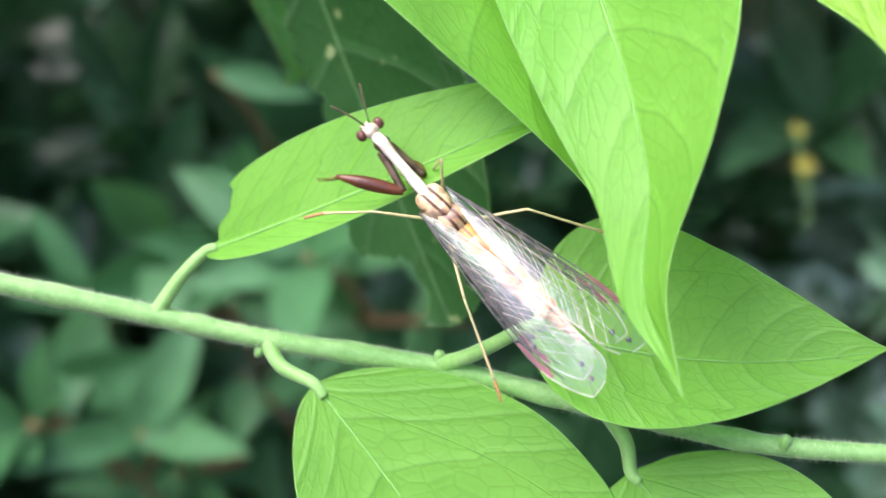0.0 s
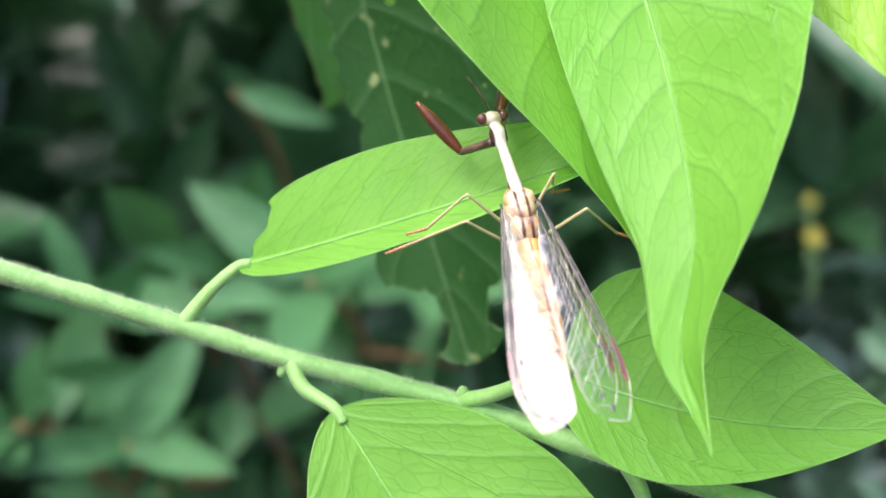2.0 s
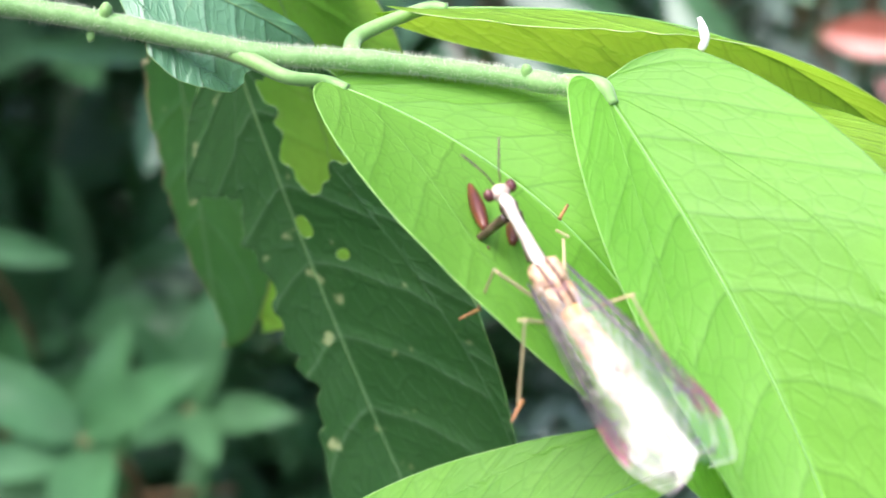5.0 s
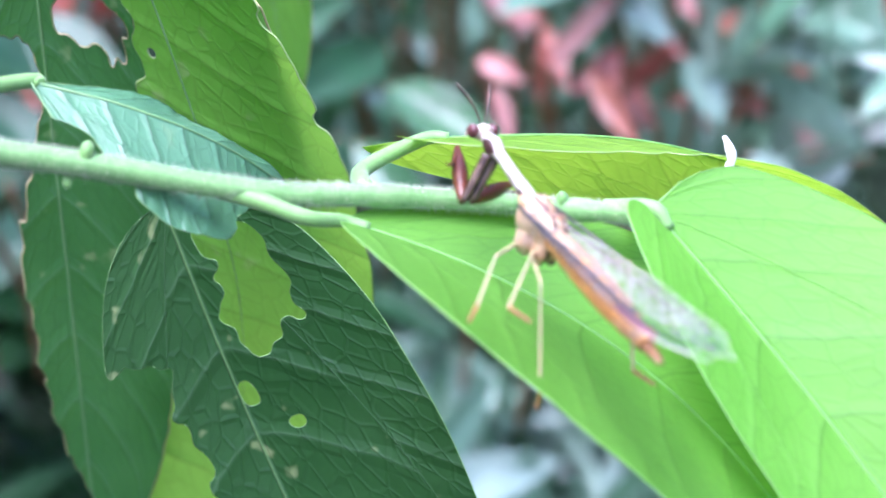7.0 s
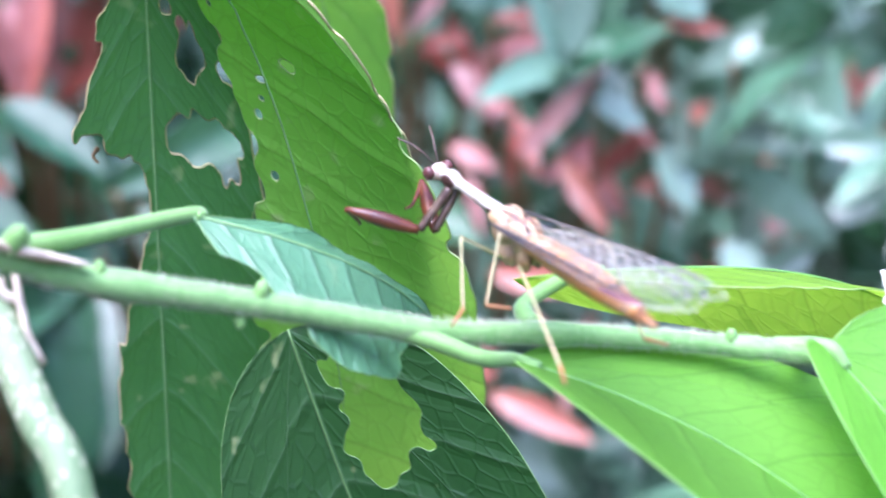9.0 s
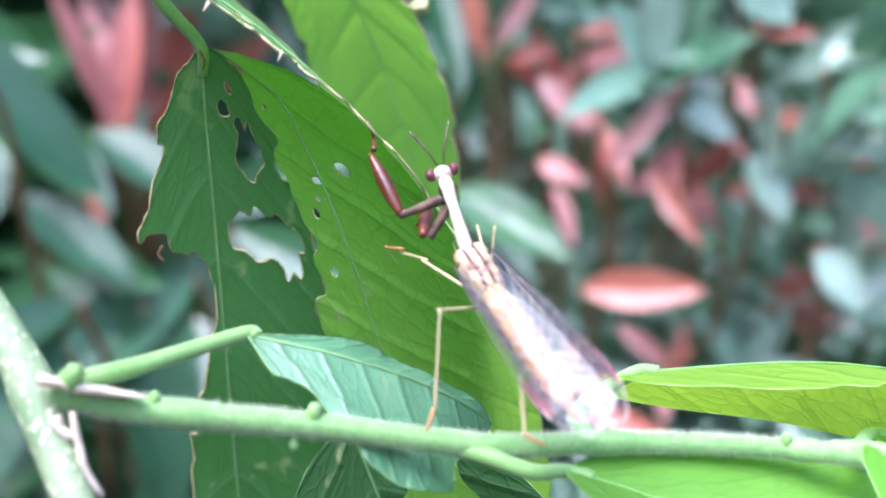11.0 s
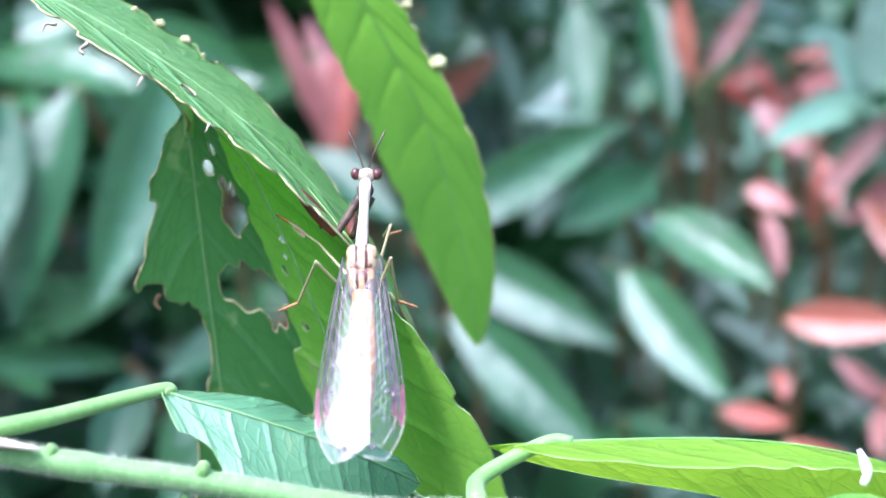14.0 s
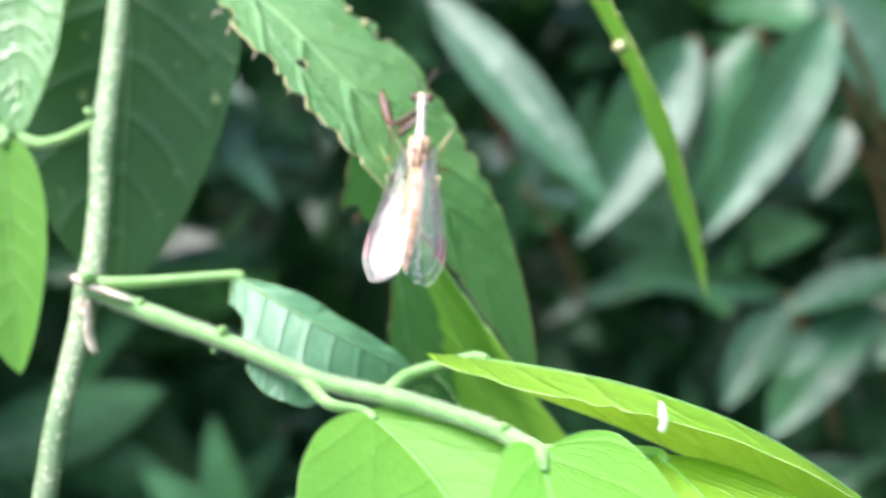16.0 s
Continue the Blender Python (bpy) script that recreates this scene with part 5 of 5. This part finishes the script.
# seconds; elbow, knee and clasp ways for the left and the right grasping leg, in the insect's space
GRASP = [
    (0.0, ((-0.95, 0.16, -0.27), (0.78, 0.62, 0.12), (0.45, 0.21, -0.87)), ((-0.87, -0.22, -0.44), (0.61, -0.11, -0.79), (-0.65, 0.12, 0.75))),
    (0.5, ((-0.82, 0.40, -0.40), (0.69, -0.18, -0.70), (-0.75, 0.15, 0.65)), ((-0.50, -0.17, -0.85), (0.72, 0.01, -0.70), (-0.75, -0.02, 0.67))),
    (1.0, ((-0.73, 0.57, -0.36), (0.72, -0.26, -0.64), (-0.74, 0.26, 0.62)), ((-0.92, 0.10, -0.38), (0.63, -0.23, -0.75), (-0.66, 0.23, 0.71))),
    (1.5, ((-0.23, 0.46, -0.86), (0.47, 0.05, -0.88), (-0.35, -0.09, 0.93)), ((0.48, -0.24, -0.84), (0.72, -0.53, -0.44), (0.04, -0.37, 0.93))),
    (2.0, ((0.31, 0.54, -0.78), (0.79, 0.51, 0.34), (-0.68, -0.52, -0.52)), ((0.89, -0.24, -0.39), (0.83, -0.55, -0.06), (0.68, -0.27, -0.69))),
    (2.5, ((-0.62, 0.42, -0.66), (0.90, 0.34, -0.27), (-0.99, -0.01, 0.14)), ((-0.68, 0.31, -0.67), (0.77, -0.56, 0.31), (0.38, -0.04, -0.92))),
    (3.0, ((-0.57, 0.39, -0.72), (0.92, -0.11, -0.38), (-0.95, 0.11, 0.30)), ((-0.24, -0.03, -0.97), (0.80, -0.16, -0.58), (-0.81, 0.16, 0.56))),
    (3.5, ((-0.15, 0.27, -0.95), (0.89, 0.02, -0.46), (-0.91, -0.03, 0.41)), ((-0.08, 0.04, -1.00), (0.87, -0.00, -0.50), (-0.89, -0.00, 0.45))),
    (4.0, ((0.36, 0.04, -0.93), (0.86, 0.48, -0.17), (-0.82, -0.54, 0.17)), ((-0.23, -0.17, -0.96), (0.89, 0.04, -0.45), (-0.88, -0.05, 0.48))),
    (6.5, ((-0.13, 0.95, -0.29), (0.00, -0.82, -0.57), (0.03, 0.83, 0.55)), ((-0.12, 0.95, -0.30), (0.23, -0.72, -0.65), (-0.16, 0.76, 0.63))),
    (7.0, ((-0.39, 0.41, -0.82), (0.92, -0.39, 0.11), (-0.69, 0.70, 0.20)), ((-0.37, 0.42, -0.83), (0.35, -0.93, -0.05), (-0.31, 0.92, 0.23))),
    (7.5, ((-0.19, 0.69, -0.70), (-0.05, -0.98, -0.19), (0.28, 0.96, 0.08)), ((-0.15, 0.70, -0.70), (0.17, -0.95, -0.28), (-0.00, 0.96, 0.28))),
    (8.0, ((-0.06, 0.73, -0.69), (0.88, -0.43, 0.19), (0.80, -0.18, -0.57)), ((-0.14, 0.67, -0.73), (0.17, -0.97, -0.20), (-0.08, 0.92, 0.38))),
    (8.5, ((-0.04, 0.86, -0.51), (-0.05, -0.93, -0.37), (0.26, 0.79, 0.56)), ((-0.04, 0.85, -0.52), (0.23, -0.86, -0.46), (0.00, 0.74, 0.67))),
    (9.0, ((0.01, 0.74, -0.68), (0.68, 0.69, 0.24), (0.36, -0.56, -0.74)), ((-0.11, 0.66, -0.75), (0.87, -0.46, 0.18), (-0.58, 0.81, -0.02))),
    (11.5, ((0.09, 0.96, -0.25), (0.97, 0.03, 0.22), (0.92, 0.03, -0.38)), ((-0.63, 0.73, -0.26), (0.74, -0.21, -0.64), (-0.78, 0.32, 0.54))),
    (12.0, ((-0.49, 0.84, -0.24), (0.87, 0.06, 0.49), (-0.89, -0.04, -0.45)), ((-0.81, 0.49, -0.33), (0.79, -0.09, -0.61), (-0.93, 0.25, 0.29))),
    (12.5, ((-0.42, 0.81, -0.41), (0.83, -0.02, 0.55), (-0.86, 0.04, -0.52)), ((-0.65, 0.71, -0.28), (0.81, -0.23, -0.54), (-0.83, 0.27, 0.48))),
    (13.0, ((-0.82, 0.49, -0.28), (0.98, 0.06, 0.20), (-0.90, 0.05, -0.43)), ((-0.45, 0.33, -0.83), (0.71, -0.17, -0.68), (-0.71, 0.20, 0.68))),
    (13.5, ((-0.85, 0.42, -0.33), (0.78, 0.45, 0.44), (-0.82, -0.40, -0.41)), ((-0.38, 0.39, -0.84), (0.97, 0.18, -0.18), (-0.86, -0.00, 0.51))),
    (14.0, ((-0.76, 0.53, -0.37), (0.59, 0.64, 0.49), (-0.59, -0.53, -0.61)), ((-0.61, 0.42, -0.67), (0.83, 0.12, -0.54), (-0.87, -0.13, 0.48))),
    (14.5, ((-0.01, 0.71, -0.70), (0.85, 0.11, 0.52), (-0.15, 0.36, -0.92)), ((-0.77, 0.55, -0.31), (0.89, 0.36, -0.27), (-0.98, -0.21, 0.06))),
    (15.0, ((-0.02, 0.59, -0.81), (1.00, 0.03, -0.03), (-0.46, 0.44, 0.77)), ((-0.77, 0.59, -0.24), (0.87, 0.35, -0.34), (-0.99, -0.15, -0.03))),
    (15.5, ((0.01, 0.80, -0.61), (0.82, 0.10, 0.57), (0.95, 0.19, -0.24)), ((-0.23, 0.74, -0.63), (0.99, -0.04, -0.16), (-0.99, 0.07, 0.09))),
    (16.0, ((0.02, 0.79, -0.61), (0.95, 0.25, 0.17), (-0.93, -0.26, -0.25)), ((-0.45, 0.73, -0.51), (0.91, -0.18, -0.37), (-0.93, 0.26, 0.27))),
]
# feet in the insect's space: middle left, middle right, hind left, hind right
STANCE = [
    (0.0, (5.8, 6.3, -3.6), (1.8, -2.3, -3.6), (-14.3, 6.9, -4.0), (-11.8, -8.2, -4.0)),
    (0.5, (3.6, 8.0, -3.6), (1.9, -3.7, -3.6), (-10.0, 1.5, -5.0), (-10.2, -7.9, -4.0)),
    (1.0, (1.8, 10.5, -3.6), (0.4, -3.8, -3.6), (0.8, 8.4, -4.0), (-11.8, -8.9, -4.0)),
    (1.5, (2.3, 7.0, -3.6), (1.8, -3.6, -3.6), (1.7, 9.4, -4.0), (-9.0, -9.0, -4.0)),
    (2.0, (0.0, 7.0, -3.6), (1.9, -3.8, -3.6), (-1.1, 8.9, -4.0), (-2.5, -8.2, -4.0)),
    (2.5, (-4.5, 8.2, -3.6), (3.7, -4.0, -3.6), (-5.6, 7.7, -4.0), (-6.3, -5.3, -4.0)),
    (3.0, (7.4, 8.8, -3.6), (0.7, -3.0, -3.6), (-7.2, 7.3, -4.0), (-9.0, -0.8, -5.0)),
    (3.5, (3.3, 4.3, -3.6), (-1.4, -3.3, -3.6), (-10.4, 7.0, -4.0), (-9.0, -0.8, -5.0)),
    (4.0, (1.4, 3.7, -3.6), (8.0, -4.7, -3.6), (-2.5, 5.8, -4.0), (-10.0, -4.8, -4.0)),
    (6.5, (3.0, 6.8, -3.6), (1.0, -3.0, -7.0), (-14.0, 5.5, -4.0), (-12.0, -3.0, -6.0)),
    (7.0, (-8.3, 7.9, -3.6), (-11.0, 7.8, -3.6), (-11.0, 3.0, -8.0), (-12.0, -3.0, -6.0)),
    (7.5, (0.2, 9.4, -3.6), (1.0, -3.0, -7.0), (-12.5, 6.4, -4.0), (-12.0, -3.0, -6.0)),
    (8.0, (-6.5, 7.3, -3.6), (1.0, -3.0, -7.0), (-10.2, 2.4, -4.0), (-10.2, -0.0, -4.0)),
    (8.5, (0.8, 7.1, -3.6), (1.0, -3.0, -7.0), (-11.6, 6.0, -4.0), (-16.4, 0.5, -4.0)),
    (9.0, (-4.7, 6.4, -3.6), (-5.2, 4.9, -3.6), (-16.2, 6.3, -4.0), (-12.0, -3.0, -6.0)),
    (11.5, (14.1, 4.4, -3.6), (0.5, -1.6, -4.8), (-8.2, 7.6, -4.0), (-14.5, 3.8, -4.0)),
    (12.0, (5.5, 3.4, -3.6), (0.2, -2.8, -3.6), (-11.7, 7.5, -4.0), (-9.0, -0.8, -5.0)),
    (12.5, (4.6, 4.7, -3.6), (0.5, -1.6, -4.8), (-11.5, 8.2, -4.0), (-9.0, -0.8, -5.0)),
    (13.0, (3.6, 5.3, -3.6), (3.7, -2.0, -3.6), (-1.5, 5.5, -4.0), (-9.0, -0.8, -5.0)),
    (13.5, (1.0, 3.0, -4.5), (4.6, -2.2, -3.6), (-1.4, 5.1, -4.0), (-2.5, -2.3, -4.0)),
    (14.0, (8.9, 8.0, -3.6), (4.6, -1.6, -3.6), (-2.0, 5.4, -4.0), (-2.3, -2.6, -4.0)),
    (14.5, (3.3, 7.7, -3.6), (3.8, -2.1, -3.6), (-10.0, 1.5, -5.0), (-3.1, -3.2, -4.0)),
    (15.0, (7.8, 9.7, -3.6), (4.0, -2.4, -3.6), (-3.1, 7.7, -4.0), (-3.3, -4.0, -4.0)),
    (15.5, (-0.9, 4.4, -3.6), (3.2, -3.0, -3.6), (-10.0, 1.5, -5.0), (-3.9, -4.3, -4.0)),
    (16.0, (1.0, 3.0, -4.5), (0.5, -1.6, -4.8), (-10.0, 1.5, -5.0), (-9.0, -0.8, -5.0)),
]


def motions():
    rows = []
    for t, place, ahead, dorsal in INSECT:
        x = Vector(ahead).normalized()
        y = Vector(dorsal).cross(x).normalized()
        m = Matrix((x, y, x.cross(y))).transposed().to_4x4()
        m.translation = mm(place)
        rows.append((t, m))
    walk(insect, rows)
    neck, turns = [], {}
    for t, way in NECKS:
        m = Vector((1, 0, 0)).rotation_difference(Vector(way).normalized()).to_matrix().to_4x4()
        neck.append((t, m))
    walk(head_part, neck)
    walk(pronotum, neck)

    def neck_at(t):
        a = max((r for r in neck if r[0] <= t + 1e-6), key=lambda r: r[0])
        b = min((r for r in neck if r[0] >= t - 1e-6), key=lambda r: r[0])
        return a[1].lerp(b[1], (t - a[0]) / max(b[0] - a[0], 1e-6)) if b[0] > a[0] else a[1]

    for ob, side, root in wings:
        poses = []
        for t, left, right, lift in WINGS:
            m = Euler((0, radians(lift), -side * radians(left if side > 0 else right))).to_matrix().to_4x4()
            m.translation = root * MM
            poses.append((t, m))
        walk(ob, poses)

    for side, column in ((1, 1), (-1, 2)):
        coxa, femur, tibia = [], [], []
        for row in GRASP:
            a, b, c = (Vector(v).normalized() for v in row[column])
            m = neck_at(row[0])
            root = m @ Vector((5.0, side * 0.42, -0.45))
            a, b, c = m.to_3x3() @ a, m.to_3x3() @ b, m.to_3x3() @ c
            elbow = root + a * COXA
            knee = elbow + b * FEMUR
            out = Vector((0, side * 0.4, 0.9))
            coxa.append((row[0], along(root, elbow, out)))
            femur.append((row[0], along(elbow, knee, out - c * 1.5)))
            tibia.append((row[0], along(knee, knee + c, out + b * 0.8)))
        walk(joint_of["coxa", side], coxa)
        walk(joint_of["femur", side], femur)
        walk(joint_of["tibia", side], tibia)
    for name, root, thigh, shin, first in (("mid", (-1.2, 0.8, -2.8), 4.8, 5.0, 1), ("hind", (-3.2, 0.8, -2.7), 5.8, 7.0, 3)):
        for side, column in ((1, first), (-1, first + 1)):
            upper, lower, foot = [], [], []
            start = Vector((root[0], side * root[1], root[2]))
            for row in STANCE:
                goal = Vector(row[column])
                way = goal - start
                far = min(way.length, (thigh + shin) * 0.97)
                way.normalize()
                up = Vector((0.25 if name == "mid" else -0.1, side * 0.35, 1.0))
                up = (up - up.dot(way) * way).normalized()
                k = (far * far + thigh * thigh - shin * shin) / (2 * far)
                knee = start + way * k + up * math.sqrt(max(thigh * thigh - k * k, 0.01))
                heel = start + way * far
                toe = heel + (Vector((goal.x * 0.25, side * 2.0, -0.5))).normalized()
                upper.append((row[0], along(start, knee, (0.05, 0.1, 1))))
                lower.append((row[0], along(knee, heel, (0.3, side * 1.0, 0.2))))
                foot.append((row[0], along(heel, toe, (0.05, 0.1, 1))))
            walk(joint_of[name + "_femur", side], upper)
            walk(joint_of[name + "_tibia", side], lower)
            walk(joint_of[name + "_tarsus", side], foot)


motions()
